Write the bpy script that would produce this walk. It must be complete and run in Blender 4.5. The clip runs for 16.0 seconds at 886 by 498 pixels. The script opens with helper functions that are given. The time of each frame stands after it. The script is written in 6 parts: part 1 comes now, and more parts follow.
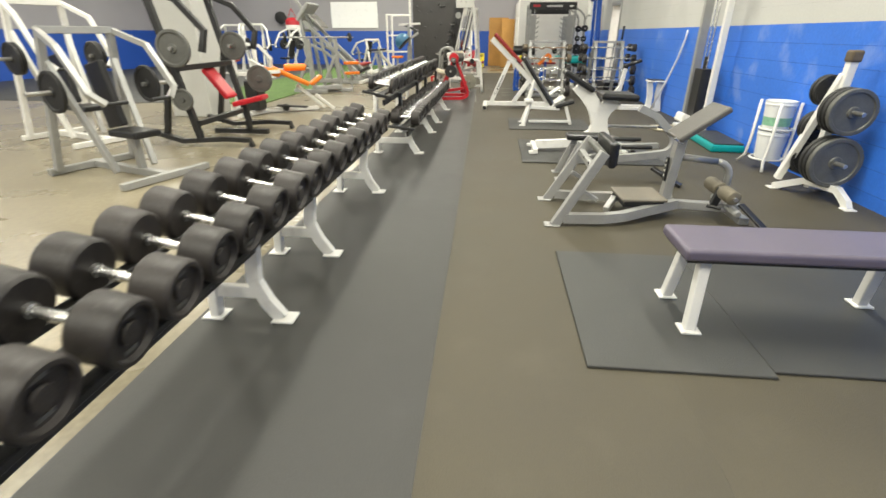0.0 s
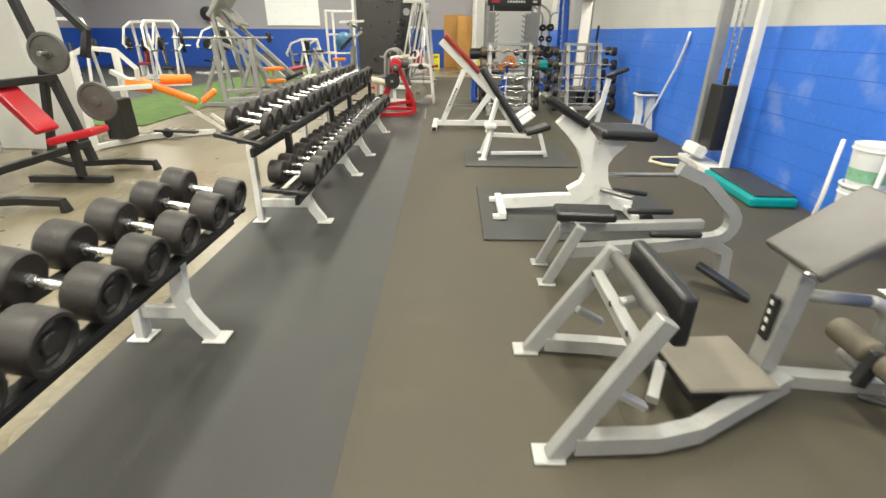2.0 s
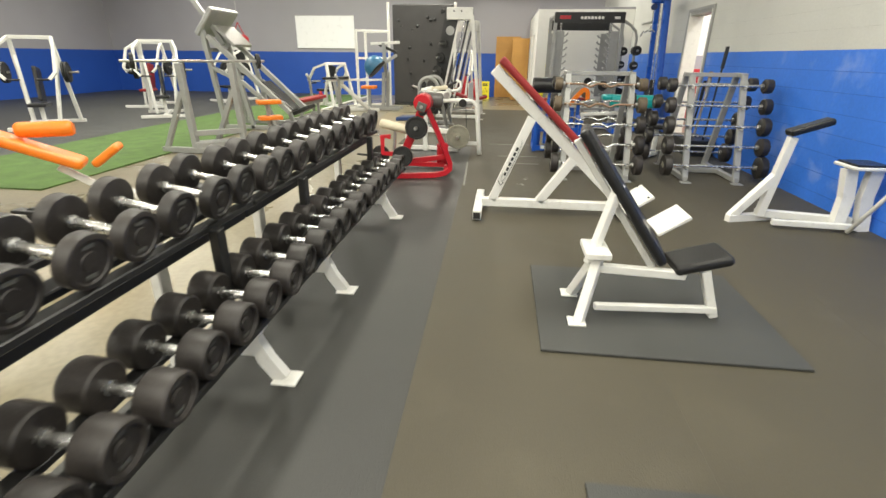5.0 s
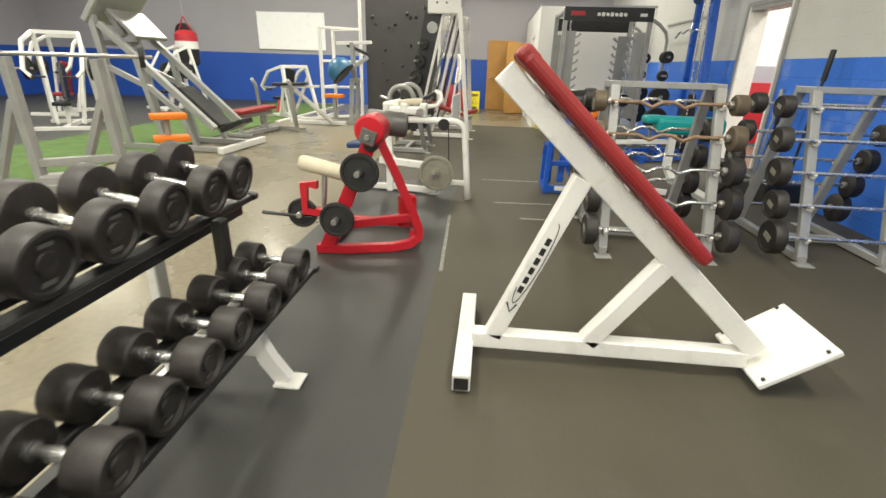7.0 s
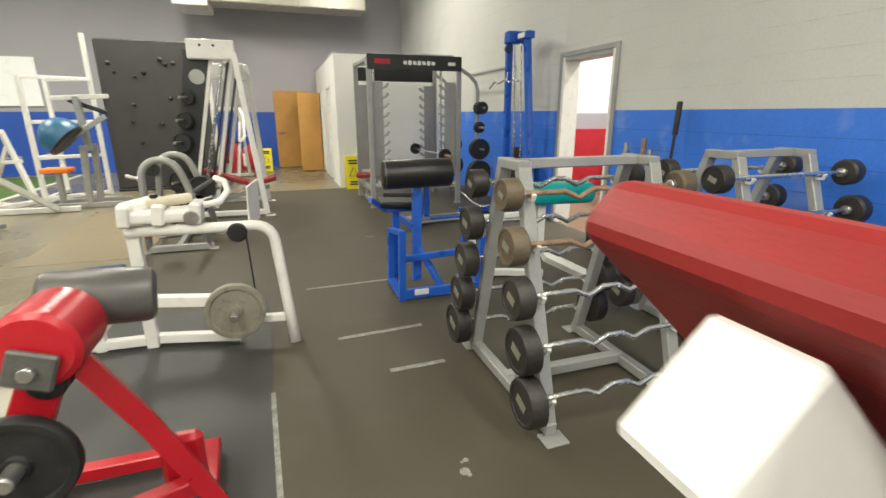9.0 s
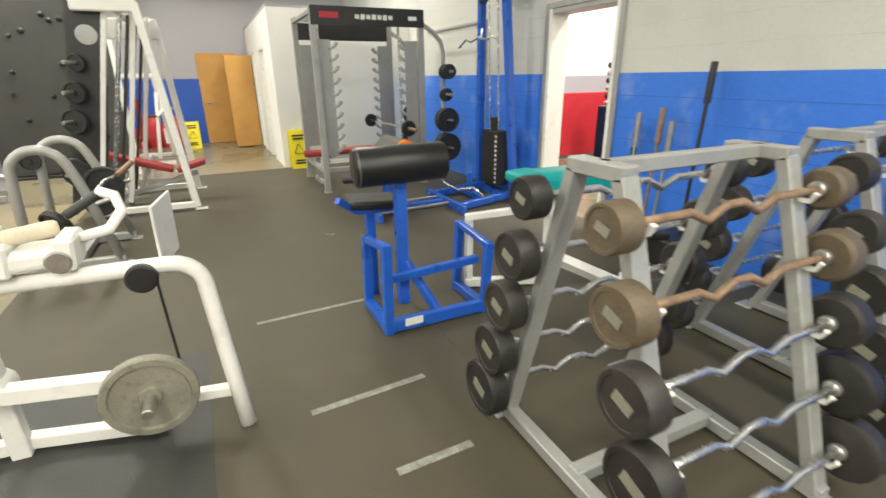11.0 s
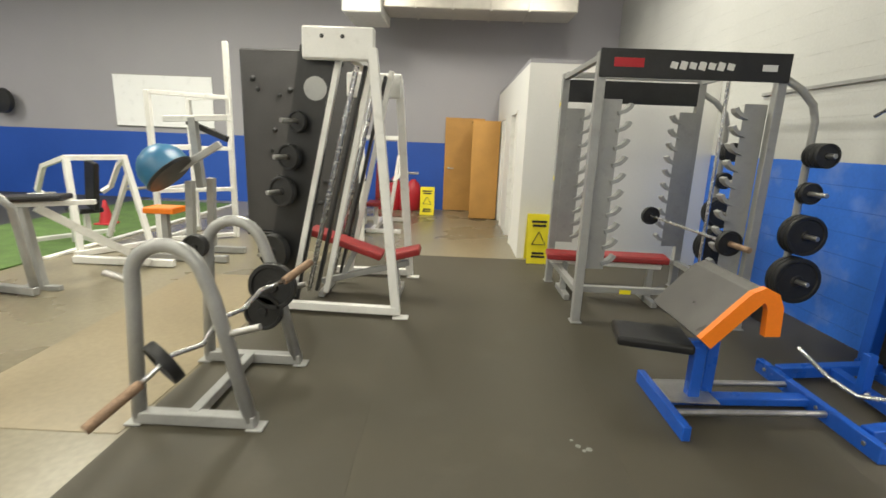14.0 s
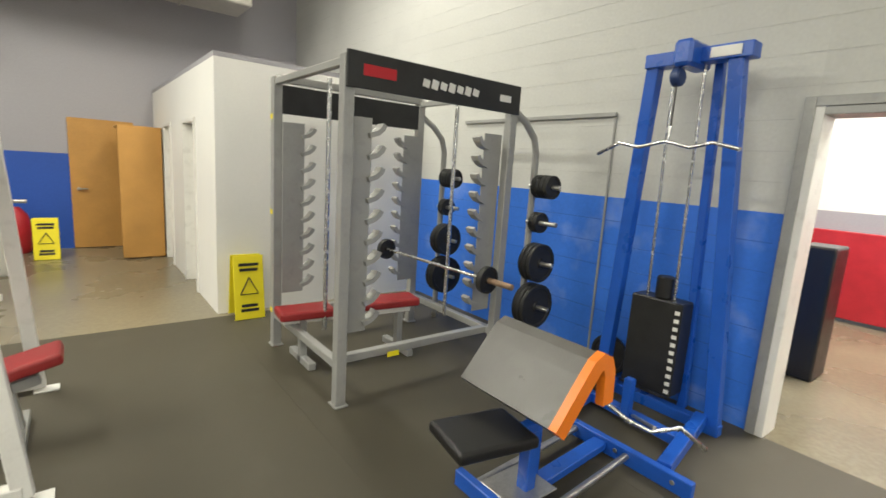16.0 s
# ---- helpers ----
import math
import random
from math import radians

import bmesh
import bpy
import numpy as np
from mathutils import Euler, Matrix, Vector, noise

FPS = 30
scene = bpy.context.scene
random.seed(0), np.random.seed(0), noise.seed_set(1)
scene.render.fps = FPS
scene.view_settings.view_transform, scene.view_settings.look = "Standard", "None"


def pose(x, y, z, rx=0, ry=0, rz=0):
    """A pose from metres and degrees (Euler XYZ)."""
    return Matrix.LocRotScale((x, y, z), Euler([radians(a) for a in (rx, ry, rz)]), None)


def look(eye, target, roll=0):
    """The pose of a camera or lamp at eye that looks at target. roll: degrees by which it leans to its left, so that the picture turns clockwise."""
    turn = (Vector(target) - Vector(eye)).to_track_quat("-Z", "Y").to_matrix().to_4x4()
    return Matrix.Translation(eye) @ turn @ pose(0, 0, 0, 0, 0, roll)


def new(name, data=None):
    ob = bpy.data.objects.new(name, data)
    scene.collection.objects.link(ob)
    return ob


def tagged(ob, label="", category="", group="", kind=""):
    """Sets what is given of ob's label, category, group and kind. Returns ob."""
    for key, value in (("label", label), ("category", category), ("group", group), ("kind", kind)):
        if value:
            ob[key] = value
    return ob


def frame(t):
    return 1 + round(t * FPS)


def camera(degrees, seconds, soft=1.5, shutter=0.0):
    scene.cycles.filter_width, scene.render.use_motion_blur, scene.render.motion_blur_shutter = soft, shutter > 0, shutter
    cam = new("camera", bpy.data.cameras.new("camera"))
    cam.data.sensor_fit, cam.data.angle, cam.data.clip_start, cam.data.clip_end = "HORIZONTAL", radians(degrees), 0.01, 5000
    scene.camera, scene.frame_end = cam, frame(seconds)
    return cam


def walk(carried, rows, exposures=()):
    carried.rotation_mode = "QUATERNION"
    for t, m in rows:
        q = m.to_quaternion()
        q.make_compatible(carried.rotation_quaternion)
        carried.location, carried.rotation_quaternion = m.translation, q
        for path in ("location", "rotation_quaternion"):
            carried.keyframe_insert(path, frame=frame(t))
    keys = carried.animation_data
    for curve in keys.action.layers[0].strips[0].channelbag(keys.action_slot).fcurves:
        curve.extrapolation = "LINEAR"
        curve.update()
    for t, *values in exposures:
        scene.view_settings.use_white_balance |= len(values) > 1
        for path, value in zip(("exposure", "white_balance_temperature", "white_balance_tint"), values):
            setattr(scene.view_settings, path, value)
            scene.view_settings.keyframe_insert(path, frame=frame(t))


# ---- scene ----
cam = camera(86.4, 16.0, soft=1.5, shutter=0.3)

PATH = [
    (0, (1.629, -1.445, 1.423), (1.447, 0.365, 0.592), 0.1),
    (0.5, (1.697, -0.856, 1.44), (1.647, 0.966, 0.616), -0.8),
    (1, (1.719, -0.284, 1.453), (1.714, 1.547, 0.649), -0.1),
    (1.5, (1.78, 0.304, 1.447), (1.795, 2.128, 0.626), 0.4),
    (2, (1.774, 0.893, 1.469), (1.737, 2.708, 0.631), 0.3),
    (2.5, (1.731, 1.481, 1.455), (1.66, 3.294, 0.614), 0.5),
    (3, (1.695, 2.058, 1.459), (1.579, 3.875, 0.631), 0.4),
    (3.5, (1.639, 2.599, 1.476), (1.494, 4.426, 0.676), 1.3),
    (4, (1.657, 3.162, 1.474), (1.463, 4.992, 0.69), 0.7),
    (4.2, (1.655, 3.352, 1.486), (1.438, 5.181, 0.707), 0.6),
    (6.3, (1.64, 5.982, 1.331), (1.43, 7.829, 0.594), 0.6),
    (6.5, (1.601, 6.226, 1.355), (1.397, 8.07, 0.606), 1.1),
    (7, (1.524, 6.761, 1.349), (1.36, 8.616, 0.621), 1.8),
    (7.5, (1.481, 7.247, 1.387), (1.421, 9.119, 0.684), 1.1),
    (8, (1.392, 7.741, 1.44), (1.5, 9.637, 0.812), 0.8),
    (8.5, (1.366, 8.175, 1.491), (1.75, 10.049, 0.906), 0.4),
    (8.7, (1.345, 8.365, 1.49), (1.837, 10.225, 0.945), 0.2),
    (10.8, (1.382, 9.516, 1.521), (2.256, 11.183, 0.846), -0.8),
    (11, (1.396, 9.661, 1.52), (2.202, 11.357, 0.832), -0.7),
    (11.5, (1.483, 10.036, 1.504), (2.069, 11.811, 0.792), -0.5),
    (12, (1.539, 10.458, 1.511), (1.807, 12.312, 0.812), 0.0),
    (12.5, (1.469, 10.812, 1.505), (1.492, 12.681, 0.792), 0.9),
    (13, (1.535, 11.231, 1.549), (1.408, 13.115, 0.892), 0.6),
    (13.5, (1.555, 11.622, 1.608), (1.401, 13.538, 1.055), 0.9),
    (14, (1.582, 12.073, 1.585), (1.544, 14.022, 1.138), 2.2),
    (14.5, (1.657, 12.492, 1.598), (1.805, 14.442, 1.18), 2.9),
    (15, (1.563, 12.934, 1.549), (2.059, 14.833, 1.163), 5.1),
    (15.5, (1.408, 13.237, 1.47), (2.378, 14.957, 1.165), 5.4),
    (16, (1.364, 13.386, 1.684), (2.585, 14.934, 1.346), 3.7),
]
EXPOSURES = [(0, 0.06), (6.5, 0.04), (8.0, -0.04), (8.7, -0.04), (11.0, 0.32), (11.5, 0.28), (12.0, 0.06), (13.5, -0.02), (15.0, -0.1), (16.0, 0.0)]
walk(cam, [(t, look(eye, target, roll)) for t, eye, target, roll in PATH], EXPOSURES)

# ---- world, lights ----
world = bpy.data.worlds.new("world")
scene.world = world
world.use_nodes = True
world.node_tree.nodes["Background"].inputs[0].default_value = (0.9, 0.95, 1.0, 1)
world.node_tree.nodes["Background"].inputs[1].default_value = 0.3

LAMP_POWER = 195
# power factors per fixture, tuned to the brightness of each area
LAMP_GAIN = {(3.2, 13.0): 0.03, (-0.5, 13.0): 0.5, (3.2, 7.5): 0.85, (3.2, 18.5): 0.7, (-0.5, 18.5): 1.25, (-4.5, 18.5): 1.25}
# unseen lamps on an assumed grid light the hall
LAMP_SPOTS = [(x, y) for x in (-9.5, -4.5, -0.5, 3.2) for y in (-3.5, 2.0, 7.5, 13.0, 18.5)]
for lx, ly in LAMP_SPOTS:
    ld = bpy.data.lights.new("ceiling_lamp", "AREA")
    ld.shape, ld.size, ld.size_y = "RECTANGLE", 0.5, 2.4
    ld.energy, ld.color = LAMP_POWER * LAMP_GAIN.get((lx, ly), 1.0), (1.0, 0.97, 0.84)
    lamp = new("ceiling_lamp", ld)
    lamp.matrix_world = pose(lx, ly, 4.98)


# ---- materials ----
def mat(name, color, rough=0.5, metal=0.0, var=0.12, scale=6.0, bump=0.05, fine=90.0, coat=0.0, rand=0.0, dirt=0.0, dirt_color=(0.05, 0.045, 0.04)):
    m = bpy.data.materials.new(name)
    m.use_nodes = True
    nt = m.node_tree
    n, l = nt.nodes, nt.links
    b = n["Principled BSDF"]
    co = n.new("ShaderNodeTexCoord")
    big, small = n.new("ShaderNodeTexNoise"), n.new("ShaderNodeTexNoise")
    big.inputs["Scale"].default_value, small.inputs["Scale"].default_value = scale, fine
    big.inputs["Detail"].default_value = 5
    for t in (big, small):
        l.new(co.outputs["Object"], t.inputs["Vector"])
    ramp = n.new("ShaderNodeMapRange")
    ramp.inputs["From Min"].default_value, ramp.inputs["From Max"].default_value = 0.3, 0.7
    ramp.inputs["To Min"].default_value, ramp.inputs["To Max"].default_value = 1 - var, 1 + var
    l.new(big.outputs["Fac"], ramp.inputs["Value"])
    r2 = n.new("ShaderNodeMapRange")
    r2.inputs["From Min"].default_value, r2.inputs["From Max"].default_value = 0.3, 0.7
    r2.inputs["To Min"].default_value, r2.inputs["To Max"].default_value = 1 - var * 0.6, 1 + var * 0.6
    l.new(small.outputs["Fac"], r2.inputs["Value"])
    mul = n.new("ShaderNodeMath")
    mul.operation = "MULTIPLY"
    l.new(ramp.outputs[0], mul.inputs[0])
    l.new(r2.outputs[0], mul.inputs[1])
    out = mul.outputs[0]
    if rand:
        oi = n.new("ShaderNodeObjectInfo")
        r3 = n.new("ShaderNodeMapRange")
        r3.inputs["To Min"].default_value, r3.inputs["To Max"].default_value = 1 - rand, 1 + rand
        l.new(oi.outputs["Random"], r3.inputs["Value"])
        m3 = n.new("ShaderNodeMath")
        m3.operation = "MULTIPLY"
        l.new(out, m3.inputs[0])
        l.new(r3.outputs[0], m3.inputs[1])
        out = m3.outputs[0]
    mix = n.new("ShaderNodeVectorMath")
    mix.operation = "SCALE"
    mix.inputs[0].default_value = color
    l.new(out, mix.inputs["Scale"])
    col = mix.outputs[0]
    if dirt:
        dn = n.new("ShaderNodeTexNoise")
        dn.inputs["Scale"].default_value, dn.inputs["Detail"].default_value = scale * 2.3, 8
        l.new(co.outputs["Object"], dn.inputs["Vector"])
        dr = n.new("ShaderNodeMapRange")
        dr.inputs["From Min"].default_value, dr.inputs["From Max"].default_value = 0.56, 0.7
        dr.inputs["To Max"].default_value = dirt
        l.new(dn.outputs["Fac"], dr.inputs["Value"])
        mx = n.new("ShaderNodeMix")
        mx.data_type = "RGBA"
        mx.inputs[7].default_value = (*dirt_color, 1)
        l.new(dr.outputs[0], mx.inputs[0])
        l.new(col, mx.inputs[6])
        col = mx.outputs[2]
    l.new(col, b.inputs["Base Color"])
    rr = n.new("ShaderNodeMapRange")
    rr.inputs["To Min"].default_value, rr.inputs["To Max"].default_value = max(rough - 0.12, 0.02), min(rough + 0.12, 1)
    l.new(big.outputs["Fac"], rr.inputs["Value"])
    l.new(rr.outputs[0], b.inputs["Roughness"])
    b.inputs["Metallic"].default_value = metal
    b.inputs["Coat Weight"].default_value = coat
    if bump:
        bp = n.new("ShaderNodeBump")
        bp.inputs["Strength"].default_value, bp.inputs["Distance"].default_value = bump, 0.01
        l.new(small.outputs["Fac"], bp.inputs["Height"])
        l.new(bp.outputs[0], b.inputs["Normal"])
    return m


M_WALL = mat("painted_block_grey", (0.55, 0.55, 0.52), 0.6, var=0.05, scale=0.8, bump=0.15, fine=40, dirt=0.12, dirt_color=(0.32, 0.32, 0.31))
# darker grey than M_WALL, for the north and west walls and smaller parts
M_FARGREY = mat("wall_dark_grey", (0.36, 0.35, 0.375), 0.6, var=0.05, scale=0.5, bump=0.1, fine=40)
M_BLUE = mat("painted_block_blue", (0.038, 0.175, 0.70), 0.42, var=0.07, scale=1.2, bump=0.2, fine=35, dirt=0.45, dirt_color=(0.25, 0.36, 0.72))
# darker blue than M_BLUE, for the north, west and south walls
M_DKBLUE = mat("wall_deep_blue", (0.02, 0.085, 0.42), 0.5, var=0.06, scale=1.2, bump=0.1, fine=35)
M_WHITEWALL = mat("white_wall_paint", (0.82, 0.81, 0.77), 0.55, var=0.03, scale=1.0, bump=0.0)
M_CONCRETE = mat("sealed_concrete", (0.215, 0.187, 0.125), 0.28, var=0.18, scale=0.7, bump=0.03, fine=25, dirt=0.35, dirt_color=(0.17, 0.14, 0.09))
M_PATCH = mat("tan_floor_patch", (0.27, 0.22, 0.135), 0.35, var=0.12, scale=1.2, bump=0.03, fine=25, dirt=0.3, dirt_color=(0.2, 0.165, 0.1))
M_RUBBER = mat("brown_black_rubber", (0.066, 0.057, 0.037), 0.62, var=0.10, scale=1.1, bump=0.25, fine=160, dirt=0.18, dirt_color=(0.11, 0.098, 0.07))
M_STRIP = mat("dark_rubber_strip", (0.040, 0.040, 0.037), 0.5, var=0.12, scale=1.4, bump=0.25, fine=160, dirt=0.2, dirt_color=(0.066, 0.065, 0.06))
M_MAT = mat("black_stall_mat", (0.048, 0.049, 0.046), 0.55, var=0.14, scale=3, bump=0.3, fine=140, rand=0.1)
M_TURF = mat("green_turf", (0.09, 0.16, 0.04), 0.9, var=0.25, scale=4, bump=0.6, fine=220)
M_CEIL = mat("ceiling_white", (0.7, 0.69, 0.66), 0.8, var=0.04)
M_WHITE = mat("white_powder_coat", (0.78, 0.77, 0.73), 0.35, var=0.03, scale=5, bump=0.04, dirt=0.25, dirt_color=(0.42, 0.40, 0.36))
M_SILVER = mat("silver_grey_paint", (0.36, 0.36, 0.345), 0.38, metal=0.25, var=0.06, scale=6, bump=0.05, dirt=0.2, dirt_color=(0.2, 0.2, 0.19))
M_BLACK = mat("black_paint", (0.018, 0.018, 0.018), 0.4, var=0.2, scale=8, bump=0.05)
M_IRON = mat("black_cast_iron", (0.018, 0.018, 0.018), 0.55, metal=0.1, var=0.25, scale=12, bump=0.15, rand=0.25, dirt=0.25, dirt_color=(0.05, 0.047, 0.045))
M_RUBHEAD = mat("black_rubber_head", (0.026, 0.022, 0.020), 0.5, var=0.2, scale=14, bump=0.1, rand=0.3, dirt=0.35, dirt_color=(0.06, 0.057, 0.054))
M_CHROME = mat("worn_chrome", (0.66, 0.66, 0.65), 0.25, metal=0.95, var=0.08, scale=30, bump=0.12, fine=300)
M_BRUSHED = mat("bare_steel", (0.45, 0.44, 0.42), 0.35, metal=0.85, var=0.12, scale=20, bump=0.05)
M_RUST = mat("rusty_steel", (0.30, 0.20, 0.13), 0.6, metal=0.4, var=0.25, scale=25, bump=0.15)
M_OLIVE = mat("khaki_iron_plate", (0.30, 0.29, 0.23), 0.5, metal=0.3, var=0.12, scale=10, bump=0.1, dirt=0.3)
M_BROWNPLATE = mat("brown_iron_plate", (0.13, 0.10, 0.065), 0.55, metal=0.2, var=0.15, scale=10, bump=0.1)
M_GREYPLATE = mat("grey_iron_plate", (0.12, 0.12, 0.11), 0.5, metal=0.3, var=0.15, scale=10, bump=0.1)
M_PAD = mat("black_vinyl", (0.012, 0.012, 0.0125), 0.33, var=0.12, scale=10, bump=0.12, fine=250)
M_GREYPAD = mat("grey_vinyl", (0.10, 0.095, 0.088), 0.32, var=0.12, scale=8, bump=0.12, fine=250)
M_STEP = mat("brown_grip_board", (0.19, 0.17, 0.135), 0.65, var=0.1, scale=6, bump=0.2, fine=200)
M_PURPLE = mat("dark_purple_vinyl", (0.115, 0.10, 0.14), 0.38, var=0.08, scale=6, bump=0.08, fine=250)
M_RED = mat("dark_red_vinyl", (0.27, 0.018, 0.018), 0.45, var=0.12, scale=7, bump=0.08, fine=250)
M_REDPAINT = mat("red_powder_coat", (0.47, 0.012, 0.022), 0.32, var=0.05, scale=5, bump=0.04)
M_ORANGE = mat("orange_vinyl", (0.90, 0.22, 0.012), 0.4, var=0.05, scale=7, bump=0.06)
M_TEAL = mat("teal_vinyl", (0.0, 0.31, 0.31), 0.38, var=0.05, scale=7, bump=0.06)
M_BLUEPAINT = mat("blue_powder_coat", (0.015, 0.10, 0.50), 0.3, var=0.06, scale=5, bump=0.04, dirt=0.15, dirt_color=(0.02, 0.05, 0.2))
M_NAVY = mat("navy_vinyl", (0.02, 0.045, 0.14), 0.4, var=0.08)
M_CREAM = mat("cream_foam", (0.62, 0.56, 0.42), 0.6, var=0.08, scale=8)
M_BROWNFOAM = mat("brown_foam_roller", (0.16, 0.14, 0.10), 0.6, var=0.15, scale=12)
M_OAK = mat("oak_veneer", (0.50, 0.26, 0.065), 0.45, var=0.10, scale=3, bump=0.05)
M_DKOAK = mat("dark_oak_veneer", (0.26, 0.12, 0.03), 0.5, var=0.12, scale=3, bump=0.05)
M_YELLOW = mat("yellow_plastic", (0.85, 0.72, 0.02), 0.4, var=0.03)
M_CLIMB = mat("dark_climbing_panel", (0.045, 0.043, 0.042), 0.7, var=0.15, scale=3, bump=0.3, fine=60)
M_BOARD = mat("whiteboard_enamel", (0.95, 0.95, 0.95), 0.3, var=0.01, bump=0)
M_TAPE = mat("worn_white_tape", (0.24, 0.24, 0.215), 0.7, var=0.35, scale=18, bump=0.1)
M_BALL = mat("blue_rubber_ball", (0.03, 0.13, 0.24), 0.35, var=0.1)
M_PLASTIC = mat("white_bucket_plastic", (0.82, 0.83, 0.82), 0.4, var=0.03)
M_GREENPR = mat("green_label", (0.25, 0.5, 0.33), 0.5, var=0.15, scale=20)
M_DUCT = mat("galvanised_duct", (0.55, 0.52, 0.46), 0.4, metal=0.5, var=0.08)
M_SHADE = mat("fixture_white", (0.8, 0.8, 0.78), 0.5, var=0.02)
M_BAGRED = mat("red_bag_leather", (0.45, 0.02, 0.03), 0.45, var=0.1)


# ---- geometry helpers ----
def frame_of(d):
    d = Vector(d).normalized()
    up = Vector((0, 0, 1)) if abs(d.z) < 0.95 else Vector((0, 1, 0))
    s = d.cross(up).normalized()
    return s, s.cross(d).normalized(), d


def orient(p, q):
    s, u, d = frame_of(Vector(q) - Vector(p))
    m = Matrix((s, d, u)).transposed().to_4x4()
    m.translation = (Vector(p) + Vector(q)) / 2
    return m


def box(size, m=None, bev=0.004, seg=1, bm=None):
    """A box round the origin with bevelled edges, moved by m."""
    b2 = bmesh.new()
    bmesh.ops.create_cube(b2, size=1)
    bmesh.ops.scale(b2, vec=size, verts=b2.verts)
    if bev:
        bmesh.ops.bevel(b2, geom=b2.edges[:], offset=min(bev, min(size) * 0.48), segments=seg, affect="EDGES", profile=0.5)
    if m is not None:
        b2.transform(m)
    if bm is None:
        return b2
    return join(bm, b2)


def join(bm, b2):
    me = bpy.data.meshes.new("tmp")
    b2.to_mesh(me)
    b2.free()
    bm.from_mesh(me)
    bpy.data.meshes.remove(me)
    return bm


def bar(p, q, w=0.06, h=None, bev=0.005, bm=None):
    """A square tube from p to q, w wide and h high."""
    ln = (Vector(q) - Vector(p)).length
    return box((w, ln, h or w), orient(p, q), bev, 1, bm)


def slab(x0, x1, y0, y1, z0, z1, bev=0.004, seg=1, bm=None):
    return box((x1 - x0, y1 - y0, z1 - z0), pose((x0 + x1) / 2, (y0 + y1) / 2, (z0 + z1) / 2), bev, seg, bm)


def padbox(p, q, w, t, bev=0.02, bm=None):
    """An upholstered pad from p to q, w wide and t thick, with soft edges."""
    ln = (Vector(q) - Vector(p)).length
    return box((w, ln, t), orient(p, q), bev, 3, bm)


def lathe(p, q, prof, seg=20, bm=None):
    """A turned body along p to q: prof holds (share of the length, radius)."""
    p, q = Vector(p), Vector(q)
    s, u, d = frame_of(q - p)
    ln = (q - p).length
    b2 = bmesh.new()
    rings = []
    for t, r in prof:
        c = p + d * ln * t
        if r <= 1e-5:
            rings.append([b2.verts.new(c)])
        else:
            rings.append([b2.verts.new(c + (s * math.cos(a) + u * math.sin(a)) * r) for a in (2 * math.pi * k / seg for k in range(seg))])
    for a, b in zip(rings, rings[1:]):
        for k in range(seg):
            k2 = (k + 1) % seg
            if len(a) == 1 and len(b) > 1:
                b2.faces.new((a[0], b[k2], b[k]))
            elif len(b) == 1 and len(a) > 1:
                b2.faces.new((a[k], a[k2], b[0]))
            elif len(a) > 1:
                b2.faces.new((a[k], a[k2], b[k2], b[k]))
    bmesh.ops.recalc_face_normals(b2, faces=b2.faces[:])
    for f in b2.faces:
        f.smooth = True
    for e in b2.edges:
        if e.calc_face_angle(0) > 0.6:
            e.smooth = False
    return b2 if bm is None else join(bm, b2)


def rod(p, q, r, seg=12, bev=0.15, bm=None):
    ln = max((Vector(q) - Vector(p)).length, 1e-4)
    e = min(r * bev / ln, 0.2)
    return lathe(p, q, [(0, 0), (0, r * (1 - bev)), (e, r), (1 - e, r), (1, r * (1 - bev)), (1, 0)], seg, bm)


def roller(p, q, r, bm=None):
    return lathe(p, q, [(0, 0), (0, r * 0.7), (0.04, r * 0.93), (0.1, r), (0.9, r), (0.96, r * 0.93), (1, r * 0.7), (1, 0)], 20, bm)


def plate(p, q, r, bm=None):
    """A weight plate with rim, dish and hub; its axis runs from p to q."""
    return lathe(p, q, [(0, 0), (0, r * 0.22), (0.25, r * 0.26), (0.25, r * 0.8), (0, r * 0.84), (0, r * 0.97), (0.15, r), (0.85, r),
                        (1, r * 0.97), (1, r * 0.84), (0.75, r * 0.8), (0.75, r * 0.26), (1, r * 0.22), (1, 0)], 24, bm)


def sweep(pts, w, h=None, round_=False, seg=10, bm=None):
    """A bent tube through the points, round (radius w) or square (w by h)."""
    pts = [Vector(p) for p in pts]
    b2 = bmesh.new()
    if round_:
        prof = [(math.cos(2 * math.pi * k / seg) * w, math.sin(2 * math.pi * k / seg) * w) for k in range(seg)]
    else:
        a, b = w / 2, (h or w) / 2
        prof = [(-a, -b), (a, -b), (a, b), (-a, b)]
    tang = []
    for i in range(len(pts)):
        a = pts[max(i - 1, 0)]
        b = pts[min(i + 1, len(pts) - 1)]
        tang.append((b - a).normalized())
    s, u, _ = frame_of(tang[0])
    rings = []
    for p, t in zip(pts, tang):
        s = (s - t * s.dot(t)).normalized()
        u = s.cross(t)
        rings.append([b2.verts.new(p + s * x + u * y) for x, y in prof])
    n = len(prof)
    for a, b in zip(rings, rings[1:]):
        for k in range(n):
            f = b2.faces.new((a[k], a[(k + 1) % n], b[(k + 1) % n], b[k]))
            f.smooth = round_
    b2.faces.new(rings[0][::-1])
    b2.faces.new(rings[-1])
    bmesh.ops.recalc_face_normals(b2, faces=b2.faces[:])
    return b2 if bm is None else join(bm, b2)


